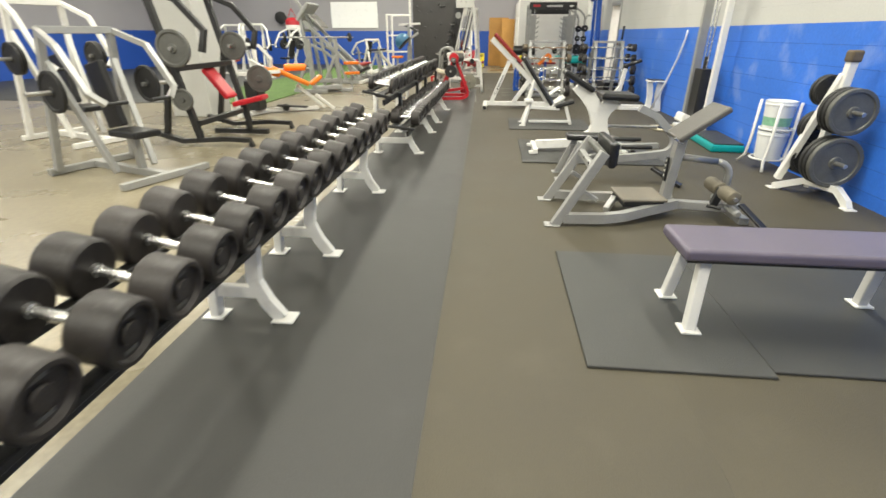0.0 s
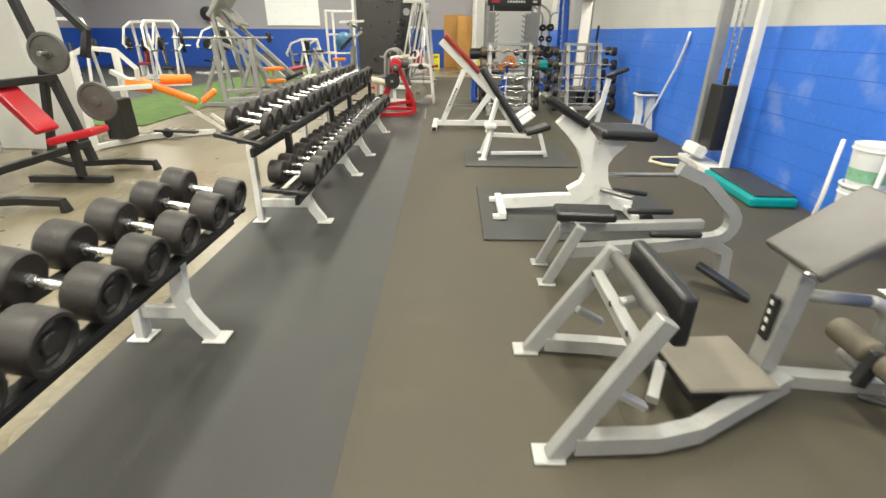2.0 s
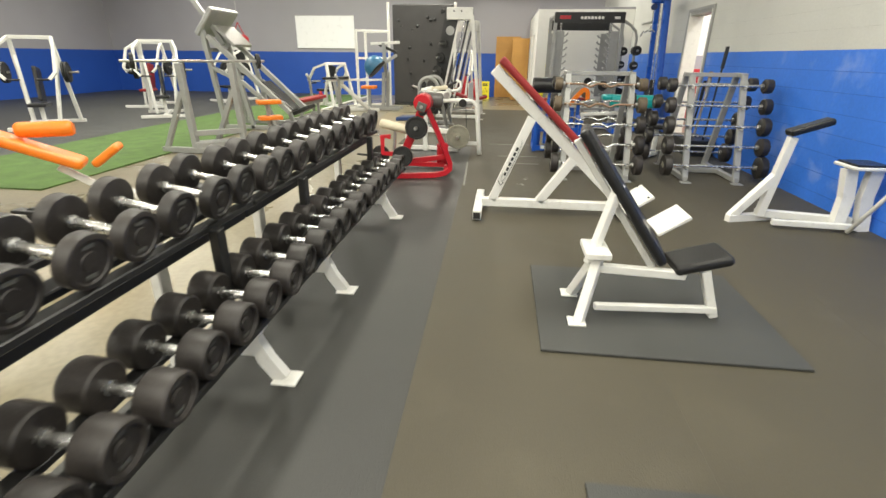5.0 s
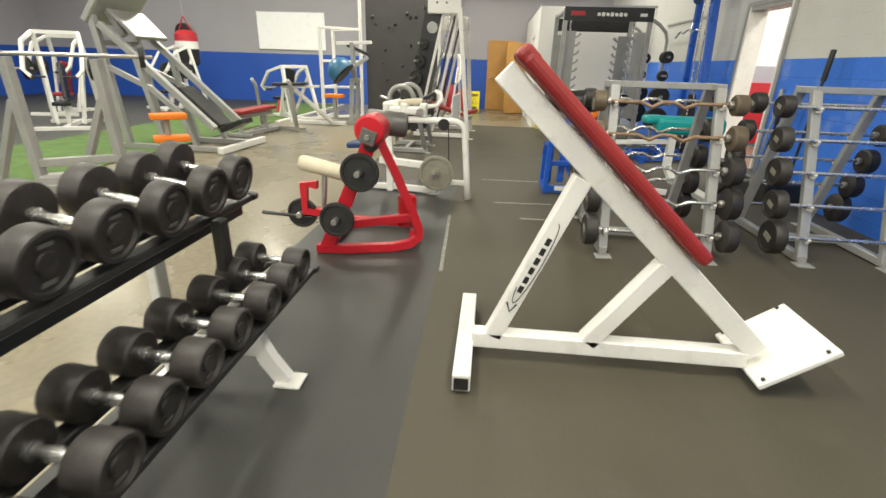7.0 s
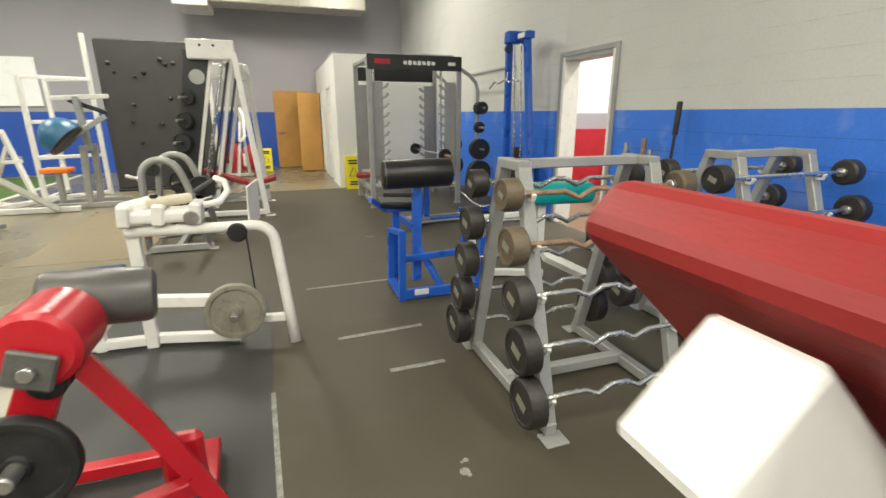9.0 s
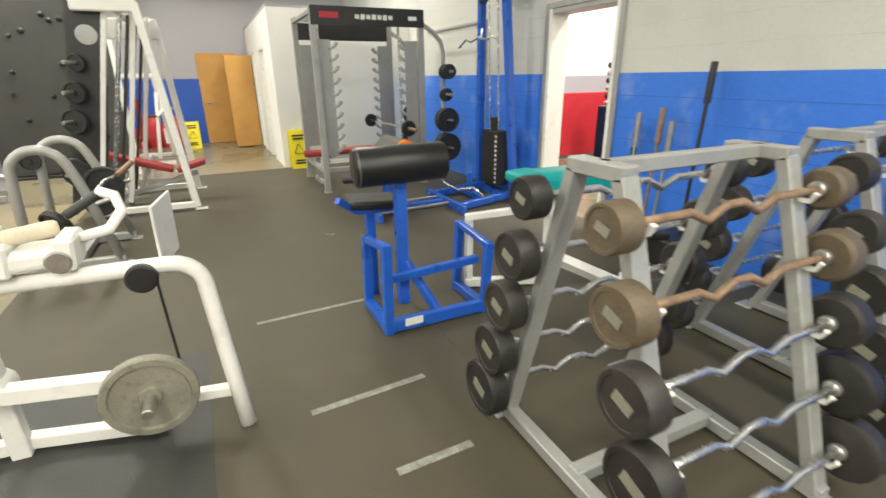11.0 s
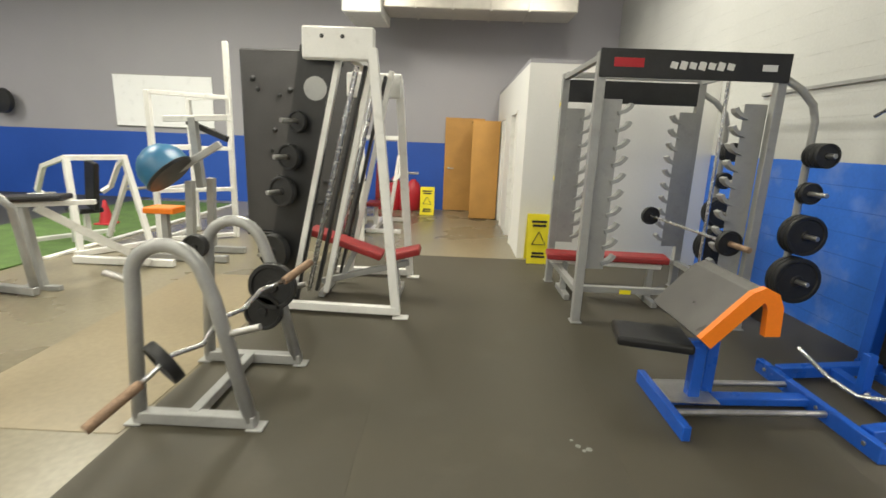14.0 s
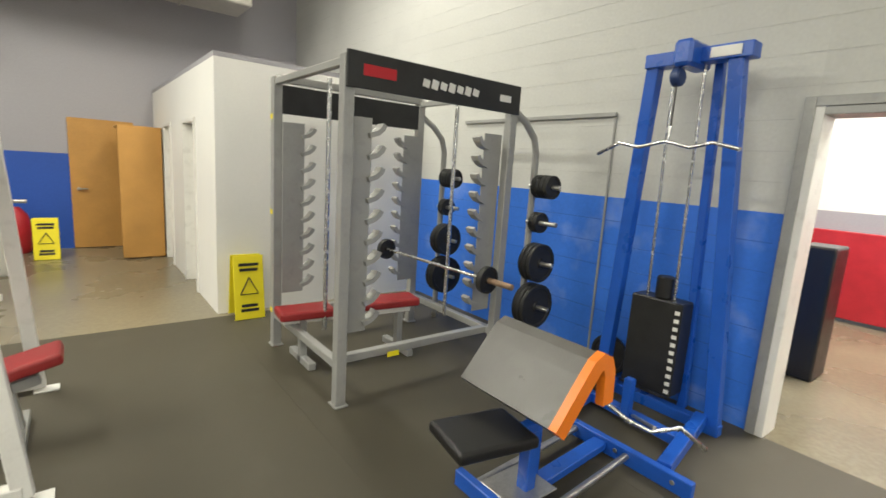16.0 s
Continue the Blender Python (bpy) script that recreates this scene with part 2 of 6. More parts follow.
def arc(c, r, a0, a1, axis="y", n=8):
    """Points of an arc round c in the plane across the axis, angles in degrees from the first axis to z (or y)."""
    out = []
    for k in range(n + 1):
        a = radians(a0 + (a1 - a0) * k / n)
        x, y = math.cos(a) * r, math.sin(a) * r
        out.append({"y": (c[0] + x, c[1], c[2] + y), "x": (c[0], c[1] + x, c[2] + y), "z": (c[0] + x, c[1] + y, c[2])}[axis])
    return out


def thing(name, at, label, category, group=""):
    ob = new(name)
    ob.empty_display_size = 0.1
    ob.location = at
    return tagged(ob, label, category, group)


def root_of(ob):
    while ob.parent:
        ob = ob.parent
    return ob


def part(name, bm, material, parent, label=""):
    """Links bm, built in world places, as one mesh under parent."""
    off = root_of(parent).location
    bmesh.ops.translate(bm, vec=-off, verts=bm.verts)
    me = bpy.data.meshes.new(name)
    bm.to_mesh(me)
    bm.free()
    me.materials.append(material)
    ob = new(name, me)
    ob.parent = parent
    if label:
        ob["label"] = label
    return ob


def solo(name, bm, material, label="", category="", group="", kind=""):
    """A thing of one mesh, its origin at the middle of its base."""
    vs = [v.co for v in bm.verts]
    lo = Vector([min(v[i] for v in vs) for i in range(3)])
    hi = Vector([max(v[i] for v in vs) for i in range(3)])
    base = Vector(((lo.x + hi.x) / 2, (lo.y + hi.y) / 2, lo.z))
    bmesh.ops.translate(bm, vec=-base, verts=bm.verts)
    me = bpy.data.meshes.new(name)
    bm.to_mesh(me)
    bm.free()
    me.materials.append(material)
    ob = new(name, me)
    ob.location = base
    return tagged(ob, label, category, group, kind)


def feet(spots, parent, material, sx=0.1, sy=0.1, z=0.0, label=""):
    for x, y in spots:
        part("foot_plate", slab(x - sx / 2, x + sx / 2, y - sy / 2, y + sy / 2, z, z + 0.012, 0.003), material, parent, label)


# ---- structure ----
def structure(name, bm, material, label=""):
    return solo(name, bm, material, label, kind="structure")


XR, YF, YB, XL, ZC = 5.0, 23.12, -7.0, -14.0, 5.4
BLUE_TOP = 1.53
structure("floor", slab(XL - 0.2, 9.6, YB - 0.2, YF + 0.2, -0.25, 0.0, 0), M_CONCRETE, "sealed tan concrete floor slab")
F = 0.008


def seam(y):
    """The long joint between the dark strip and the brown rolls runs slightly askew."""
    return 1.408 - 0.019 * y


def sheet(xa0, xa1, xb0, xb1, y0, y1, z0=0.0005, z1=F):
    """A flooring sheet; its two long edges run from x*0 at y0 to x*1 at y1."""
    bm = bmesh.new()
    lo = [bm.verts.new(p) for p in ((xa0, y0, z0), (xb0, y0, z0), (xb1, y1, z0), (xa1, y1, z0))]
    hi = [bm.verts.new((v.co.x, v.co.y, z1)) for v in lo]
    bm.faces.new(lo[::-1])
    bm.faces.new(hi)
    for k in range(4):
        bm.faces.new((lo[k], lo[(k + 1) % 4], hi[(k + 1) % 4], hi[k]))
    return bm


G = 0.0003
structure("rubber_floor_dark", sheet(0.08, 0.08, seam(YB) - G, seam(12.45) - G, YB, 12.45), M_STRIP, "dark grey rubber flooring strip")
structure("rubber_floor_1", sheet(seam(YB) + G, seam(18.5) + G, 2.5, 2.5, YB, 18.5), M_RUBBER, "olive brown rubber flooring roll")
structure("rubber_floor_2", sheet(2.5006, 2.5006, 3.73, 3.73, YB, 18.5), M_RUBBER, "olive brown rubber flooring roll")
structure("rubber_floor_3", sheet(3.7306, 3.7306, XR, XR, YB, 18.5), M_RUBBER, "olive brown rubber flooring roll")
structure("rubber_floor_4", sheet(-0.12, -0.12, seam(12.4506) - G, seam(18.5) - G, 12.4506, 18.5), M_RUBBER, "olive brown rubber flooring roll")
structure("floor_patch", sheet(-1.3, -1.4, -0.15, -0.15, 14.25, 17.2, 0.0005, 0.004), M_PATCH, "paler tan patch of the concrete floor")
structure("turf", slab(-5.6, -3.4, 8.8, 22.6, 0.0005, 0.02, 0.004), M_TURF, "green artificial turf lane")
structure("rubber_floor_6", slab(XL, -5.64, 8.8, YF, 0.0005, F, 0.002), M_MAT, "black rubber flooring")
structure("turf_edge", slab(-3.39, -3.3, 17.5, 22.6, 0.0005, 0.03, 0.004), M_WHITEWALL, "white edging board of the turf")

T = 0.2
DY0, DY1, DZ = 13.32, 14.38, 2.2


def wall_pair(name, x0, x1, y0, y1, low, high, z1=ZC, z0=0.0):
    """A wall in two coats of paint: low to BLUE_TOP, high above."""
    if z0 < BLUE_TOP:
        structure(name + "_lower", slab(x0, x1, y0, y1, z0, BLUE_TOP, 0), low, "blue painted lower wall")
    structure(name, slab(x0, x1, y0, y1, max(BLUE_TOP, z0), z1, 0), high, "grey painted upper wall")


wall_pair("wall_east_1", XR, XR + T, YB, DY0, M_BLUE, M_WALL)
wall_pair("wall_east_2", XR, XR + T, DY1, YF, M_BLUE, M_WALL)
structure("wall_east_lintel", slab(XR, XR + T, DY0, DY1, DZ, ZC, 0), M_WALL, "grey painted block above the doorway")
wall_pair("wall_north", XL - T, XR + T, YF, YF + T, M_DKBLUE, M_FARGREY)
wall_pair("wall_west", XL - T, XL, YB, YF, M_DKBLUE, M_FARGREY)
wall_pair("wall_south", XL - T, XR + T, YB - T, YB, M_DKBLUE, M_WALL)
structure("ceiling", slab(XL - T, 9.6, YB - T, YF + T, ZC, ZC + 0.15, 0), M_CEIL, "white ceiling deck")
# block courses of the long wall, as shallow joints standing proud
jt = bmesh.new()
for z in [BLUE_TOP + 0.2 * k for k in range(1, 20)]:
    for ya, yb in ((YB, DY0 - 0.1), (DY1 + 0.1, YF)) if z < DZ + 0.1 else ((YB, YF),):
        slab(XR - 0.0015, XR + 0.01, ya, yb, z - 0.003, z + 0.003, 0, 1, jt)
structure("wall_joint", jt, mat("block_joint", (0.515, 0.515, 0.488), 0.7), "painted block joints")
jb = bmesh.new()
for z in [0.13 + 0.2 * k for k in range(7)]:
    for ya, yb in ((YB, DY0 - 0.1), (DY1 + 0.1, YF)):
        slab(XR - 0.0015, XR + 0.01, ya, yb, z - 0.003, z + 0.003, 0, 1, jb)
structure("wall_joint_lower", jb, mat("blue_block_joint", (0.03, 0.13, 0.53), 0.6, dirt=0.4, dirt_color=(0.2, 0.3, 0.65)), "painted block joints")
structure("trim", slab(XR - 0.03, XR - 0.0016, 15.75, 17.7, 2.2, 2.235, 0.003), M_SILVER, "grey painted ledge on the wall")
structure("trim", slab(XR - 0.012, XR - 0.0016, 15.75, 15.77, 0.1, 2.19, 0.002), M_SILVER, "painted-over door edge")
# steel door frame
fr = thing("door_1", (XR, (DY0 + DY1) / 2, 0), "grey steel frame of the open doorway", "door")
fr["kind"] = "structure"
for y in (DY0, DY1):
    s = 1 if y == DY0 else -1
    part("jamb", slab(XR - 0.02, XR + T + 0.02, min(y, y + s * 0.05), max(y, y + s * 0.05), 0, DZ, 0.004), M_WHITE, fr)
    part("casing", slab(XR - 0.025, XR - 0.001, min(y, y - s * 0.06), max(y, y - s * 0.06), 0, DZ + 0.06, 0.003), M_SILVER, fr)
part("lintel", slab(XR - 0.02, XR + T + 0.02, DY0 + 0.05, DY1 - 0.05, DZ - 0.05, DZ - 0.001, 0.004), M_SILVER, fr)
part("casing", slab(XR - 0.026, XR - 0.001, DY0, DY1, DZ, DZ + 0.06, 0.003), M_SILVER, fr)
# side room through the doorway
structure("side_wall_north", slab(XR + T, 9.4, 17.0, 17.15, 1.5, ZC, 0), M_WHITEWALL, "white wall of the side room")
structure("side_wall_south", slab(XR + T, 9.4, 9.8, 9.95, 0.0, ZC, 0), M_WHITEWALL, "white wall of the side room")
structure("side_wall_east", slab(9.4, 9.6, 9.8, 17.15, 1.45, ZC, 0), M_WHITEWALL, "white upper wall of the side room")
structure("side_wall_stripe_1", slab(9.395, 9.6, 9.95, 17.0, 1.2, 1.449, 0), M_FARGREY, "grey painted stripe")
structure("side_wall_stripe_2", slab(XR + T, 9.39, 16.99, 17.15, 1.2, 1.499, 0), M_FARGREY, "grey painted stripe")
structure("side_wall_padding_2", slab(XR + T, 9.32, 16.92, 17.15, 0.05, 1.199, 0.01), M_BAGRED, "red padded lower wall")
structure("side_wall_padding", slab(9.33, 9.6, 9.95, 16.9, 0.05, 1.199, 0.01), M_BAGRED, "red padded lower wall")
# lamp added out of view to brighten the side room
sl = bpy.data.lights.new("ceiling_lamp", "AREA")
sl.shape, sl.size, sl.size_y, sl.energy, sl.color = "RECTANGLE", 0.5, 2.4, 400, (1, 0.97, 0.9)
new("ceiling_lamp", sl).matrix_world = pose(7.2, 13.6, 4.98)

# white office block with two doorways
BX, BY, BZ = 2.5, 18.62, 2.62
structure("office_wall_front", slab(BX, XR - 0.001, BY, BY + 0.12, 0, BZ, 0), M_WHITEWALL, "white painted partition wall")
doors = ((19.55, 20.35), (21.25, 21.95))
ys = [BY + 0.121, doors[0][0], doors[0][1], doors[1][0], doors[1][1], YF - 0.001]
for i in (0, 2, 4):
    structure("office_wall_side_%d" % (i // 2 + 1), slab(BX, BX + 0.12, ys[i], ys[i + 1], 0, 2.08, 0), M_WHITEWALL, "white painted partition wall")
structure("office_wall_side_head", slab(BX, BX + 0.12, ys[0], ys[5], 2.0801, BZ, 0), M_WHITEWALL, "white painted partition wall")
structure("office_roof", slab(BX, XR - 0.001, BY, YF - 0.001, BZ + 0.0005, BZ + 0.05, 0), M_FARGREY, "grey roof of the office block")
structure("office_inner_wall", slab(BX + 1.3, BX + 1.4, BY + 0.13, YF - 0.01, 0, BZ - 0.01, 0), M_WHITEWALL, "white inner wall")
for i, (a, b) in enumerate(doors):
    d = thing("door_%d" % (i + 2), (BX, (a + b) / 2, 0), "white trimmed narrow doorway in the office block", "door")
    d["kind"] = "structure"
    for y, s in ((a, 1), (b, -1)):
        part("casing", slab(BX - 0.02, BX + 0.13, min(y, y + 0.07 * s), max(y, y + 0.07 * s), 0, 2.03, 0.004), M_WHITE, d)
    part("casing", slab(BX - 0.02, BX + 0.13, a, b, 2.031, 2.079, 0.004), M_WHITE, d)
    part("door_leaf", slab(BX + 0.13, BX + 0.17, a + 0.02, b - 0.02, 0.01, 2.02, 0.004), M_WHITEWALL, d)
    part("latch", slab(BX + 0.10, BX + 0.131, b - 0.14, b - 0.09, 1.0, 1.06, 0.004), M_BLACK, d)
# oak door in the end wall
d = thing("door_4", (1.8, YF, 0), "oak veneer door with a brass lever in the end wall", "door")
d["kind"] = "structure"
part("door_leaf", slab(1.32, 2.2, YF - 0.05, YF - 0.005, 0.01, 2.1, 0.004), M_OAK, d)
hd = part("handle", rod((1.42, YF - 0.1, 0.98), (1.54, YF - 0.1, 0.98), 0.011), M_BRUSHED, d)
part("rose", rod((1.42, YF - 0.1, 0.98), (1.42, YF - 0.05, 0.98), 0.025), M_BRUSHED, hd)
# free column
structure("column", slab(-4.3, -3.55, 7.1, 7.8, 0, ZC - 0.001, 0.01), M_WALL, "grey painted square column")
# duct under the ceiling and wall conduits
d = thing("air_duct", (0.5, 21.9, 3.8), "galvanised rectangular air duct with a grille below the ceiling", "duct")
part("duct_run", slab(0.12, 3.7, 21.5, 22.3, 3.95, 4.5, 0.02), M_DUCT, d)
part("grille", slab(-0.6, 0.12, 21.3, 22.5, 3.8, 4.5, 0.02), M_WHITE, d)
for k in range(4):
    part("seam_flange", slab(0.7 + 0.7 * k, 0.73 + 0.7 * k, 21.48, 22.32, 3.93, 4.52, 0.003), M_DUCT, d)
part("hanger", slab(-0.3, -0.26, 21.85, 21.9, 4.5, ZC, 0), M_BRUSHED, d)
part("hanger", slab(3.0, 3.04, 21.85, 21.9, 4.5, ZC, 0), M_BRUSHED, d)
# wall whiteboard
b = thing("whiteboard", (-5.1, YF - 0.03, 1.66), "large blank white board on the grey end wall", "whiteboard")
part("panel", slab(-6.24, -3.98, YF - 0.03, YF - 0.005, 1.66, 2.78, 0.004), M_BOARD, b)
for z in (1.655, 2.785):
    part("rim", slab(-6.26, -3.96, YF - 0.036, YF - 0.004, z - 0.01, z + 0.01, 0.003), M_BRUSHED, b)
# ceiling lights, out of view, on the assumed lamp grid
for lx, ly in LAMP_SPOTS:
    c = thing("ceiling_light", (lx, ly, 5.0), "assumed white strip light hung below the ceiling", "light", "strip lights")
    part("housing", slab(lx - 0.27, lx + 0.27, ly - 1.25, ly + 1.25, 5.0, 5.08, 0.01), M_SHADE, c)
    for yy in (-1, 1):
        part("hanger", rod((lx, ly + yy, 5.08), (lx, ly + yy, ZC), 0.006, 6), M_BRUSHED, c)
# unseen housing to go with the added side room lamp
c = thing("ceiling_light", (7.2, 13.6, 5.0), "assumed white strip light hung below the ceiling", "light", "strip lights")
part("housing", slab(6.93, 7.47, 12.35, 14.85, 5.0, 5.08, 0.01), M_SHADE, c)
part("hanger", rod((7.2, 13.6, 5.08), (7.2, 13.6, ZC), 0.006, 6), M_BRUSHED, c)

# tape on the rubber
for (x0, y0), (x1, y1), w in (((1.248, 9.75), (1.196, 11.07), 0.025), ((1.465, 12.66), (2.21, 12.69), 0.035), ((1.615, 11.61), (2.22, 11.65), 0.04), ((1.86, 11.09), (2.21, 11.1), 0.04)):
    solo("floor_tape", bar((x0, y0, F + 0.002), (x1, y1, F + 0.002), w, 0.002, 0), M_TAPE, "worn strip of white tape on the rubber floor", "tape", "floor tapes")

rs = random.Random(8)
for cx, cy in ((2.31, 14.34), (2.02, 10.2), (1.93, 9.9)):
    sm = bmesh.new()
    for k in range(4):
        ax, ay = cx + rs.uniform(-0.05, 0.05), cy + rs.uniform(-0.05, 0.05)
        lathe((ax, ay, F + 0.0005), (ax, ay, F + 0.002), [(0, rs.uniform(0.008, 0.025)), (1, 0.006), (1, 0)], 7, sm)
    solo("chalk_mark", sm, M_TAPE, "small pale chalk smear on the rubber floor", "chalk mark", "chalk marks")


# ---- dumbbell racks ----
def dumbbell(x, y, z, r, ln, lean, share=0.3):
    """Both dished heads and the grip, along x, leaning down to the aisle by lean degrees."""
    ob = thing("dumbbell", (x, y, z), "black rubber dumbbell with a chrome grip on the rack", "dumbbell", "dumbbells on the racks")
    h = ln * share
    for s in (-1, 1):
        a, b = x + s * (ln / 2 - h), x + s * ln / 2
        hd = part("head", lathe((a, y, z), (b, y, z), [(0, 0), (0, r * 0.9), (0.06, r * 0.98), (0.12, r), (0.86, r), (0.95, r * 0.98), (1, r * 0.93), (1, r * 0.8), (0.86, r * 0.75), (0.84, r * 0.36), (0.93, r * 0.33), (0.93, 0)], 28), M_RUBHEAD, ob)
        for k in (-1, 1):
            part("end_mark", bar((x + s * (ln / 2 - h * 0.15), y - r * 0.24, z + k * r * 0.55), (x + s * (ln / 2 - h * 0.15), y + r * 0.24, z + k * r * 0.55), 0.005, r * 0.13, 0), M_GREYPLATE, hd)
    part("grip", lathe((x - ln / 2 + h, y, z), (x + ln / 2 - h, y, z), [(0, 0.024), (0.08, 0.024), (0.1, 0.018), (0.3, 0.017), (0.5, 0.02), (0.7, 0.017), (0.9, 0.018), (0.92, 0.024), (1, 0.024)], 12), M_CHROME, ob)
    ob.rotation_euler = (0, radians(lean), 0)
    return ob


def rack_unit(ya, yb, xf, xr, tiers, y_lo, y_hi):
    """Rack with two leg frames at ya and yb; tiers hold (x_back, x_front, z_back, z_front)."""
    ob = thing("dumbbell_rack", ((xf + xr) / 2, (ya + yb) / 2, F), "white steel dumbbell rack with sloping black trays", "dumbbell rack", "dumbbell racks")
    for y in (ya, yb):
        top = tiers[-1]
        lo = tiers[0]
        part("leg", sweep([(xf - 0.02, y, F + 0.01), (xf - 0.09, y, 0.12), (xf - 0.14, y, 0.24), ((lo[0] + lo[1]) / 2 + 0.06, y, (lo[2] + lo[3]) / 2 - 0.03)], 0.05, 0.07), M_WHITE, ob)
        part("leg", bar((xr, y, F), (min(top[0], xr) + 0.06, y, (top[2] + top[3]) / 2 - 0.03), 0.05, 0.07), M_WHITE, ob)
        part("crossbar", bar((xr + 0.02, y, 0.17), (xf - 0.11, y, 0.17), 0.04, 0.07), M_WHITE, ob)
        feet(((xf, y), (xr, y)), ob, M_WHITE, 0.12, 0.11, F)
        if len(tiers) > 1:
            part("upright", bar((top[1] - 0.05, y, (lo[2] + lo[3]) / 2), (top[1] - 0.05, y, (top[2] + top[3]) / 2 - 0.03), 0.045, 0.06), M_BLACK, ob, "black upright between the trays")
    for xb, xfr, zb, zf in tiers:
        tray = part("tray", bar((( xb + xfr) / 2, y_lo, (zb + zf) / 2 - 0.015), ((xb + xfr) / 2, y_hi, (zb + zf) / 2 - 0.015), 0.09, 0.03), M_BLACK, ob)
        for x, z in ((xb + 0.1, zb), (xfr - 0.11, zf)):
            part("rail", bar((x, y_lo, z), (x, y_hi, z), 0.06, 0.03), M_BLACK, tray)
        for y in (y_lo, y_hi):
            part("end_bar", bar((xb + 0.02, y, zb), (xfr - 0.07, y, zf), 0.04, 0.03), M_BLACK, tray)
        part("apron", bar((xfr - 0.16, y_lo, zf - 0.06), (xfr - 0.16, y_hi, zf - 0.06), 0.03, 0.06), M_BLACK, tray)
    return ob


LOW1 = (0.155, 0.615, 0.59, 0.50)
LOW2 = (0.385, 0.805, 0.43, 0.40)
UP2 = (0.115, 0.535, 0.82, 0.75)
rack_unit(-0.85, 0.64, 0.56, 0.17, [LOW1], -1.35, 1.04)
rack_unit(1.47, 2.91, 0.56, 0.17, [LOW1], 1.06, 3.5)
rack_unit(4.58, 6.0, 0.71, 0.17, [LOW2, UP2], 4.12, 6.4)
rack_unit(6.92, 8.44, 0.71, 0.17, [LOW2, UP2], 6.42, 8.8)
rd = random.Random(4)


def row(y0, y1, tier, n, r0, r1, l0, l1, share=0.3):
    for k in range(n):
        t = k / (n - 1)
        r, ln = r0 + (r1 - r0) * t, l0 + (l1 - l0) * t
        xb, xf, zb, zf = tier
        lean = math.degrees(math.atan2(zb - zf, xf - xb))
        dumbbell((xb + xf) / 2 + rd.uniform(-0.012, 0.012), y0 + (y1 - y0) * t + rd.uniform(-0.008, 0.008), (zb + zf) / 2 + 0.016 + r * 0.985, r, ln, lean, share)


row(-1.2, 0.94, LOW1, 9, 0.109, 0.109, 0.47, 0.46)
row(1.2, 3.4, LOW1, 9, 0.108, 0.096, 0.45, 0.40)
row(4.26, 6.3, LOW2, 11, 0.086, 0.08, 0.34, 0.33, 0.3)
row(6.52, 8.66, LOW2, 12, 0.08, 0.07, 0.33, 0.30, 0.3)
row(4.26, 6.3, UP2, 10, 0.084, 0.092, 0.29, 0.33, 0.17)
row(6.52, 8.66, UP2, 10, 0.092, 0.096, 0.33, 0.34, 0.22)

# ---- loose mats ----
for x0, x1, y0, y1 in ((2.12, 2.96, 0.38, 1.66), (2.962, 4.2, 0.42, 1.66), (2.02, 3.7, 4.22, 5.57), (1.92, 3.25, 6.39, 7.48)):
    solo("rubber_mat", slab(x0, x1, y0, y1, F + 0.0005, F + 0.016, 0.003), M_MAT, "black rubber mat lying on the rubber floor", "mat", "rubber mats")
MZ = F + 0.0165


# ---- benches of the right row ----
def flat_bench():
    ob = thing("flat_bench", (3.2, 0.9, MZ), "flat bench with purple vinyl pad and white legs", "bench")
    part("pad", padbox((2.58, 0.87, 0.46), (3.86, 0.87, 0.46), 0.36, 0.06, 0.02), M_PURPLE, ob)
    part("pad_board", slab(2.6, 3.84, 0.71, 1.03, 0.415, 0.43, 0.003), M_BLACK, ob)
    part("spine", bar((2.7, 0.87, 0.385), (3.75, 0.87, 0.385), 0.06), M_WHITE, ob)
    for x, s in ((2.72, -1), (3.72, 1)):
        for y, t in ((0.80, -1), (1.02, 1)):
            e = (x + s * 0.03, y + t * 0.07, MZ)
            part("leg", bar(e, (x, y, 0.40), 0.055), M_WHITE, ob)
            feet(((e[0], e[1]),), ob, M_WHITE, 0.1, 0.1, MZ)


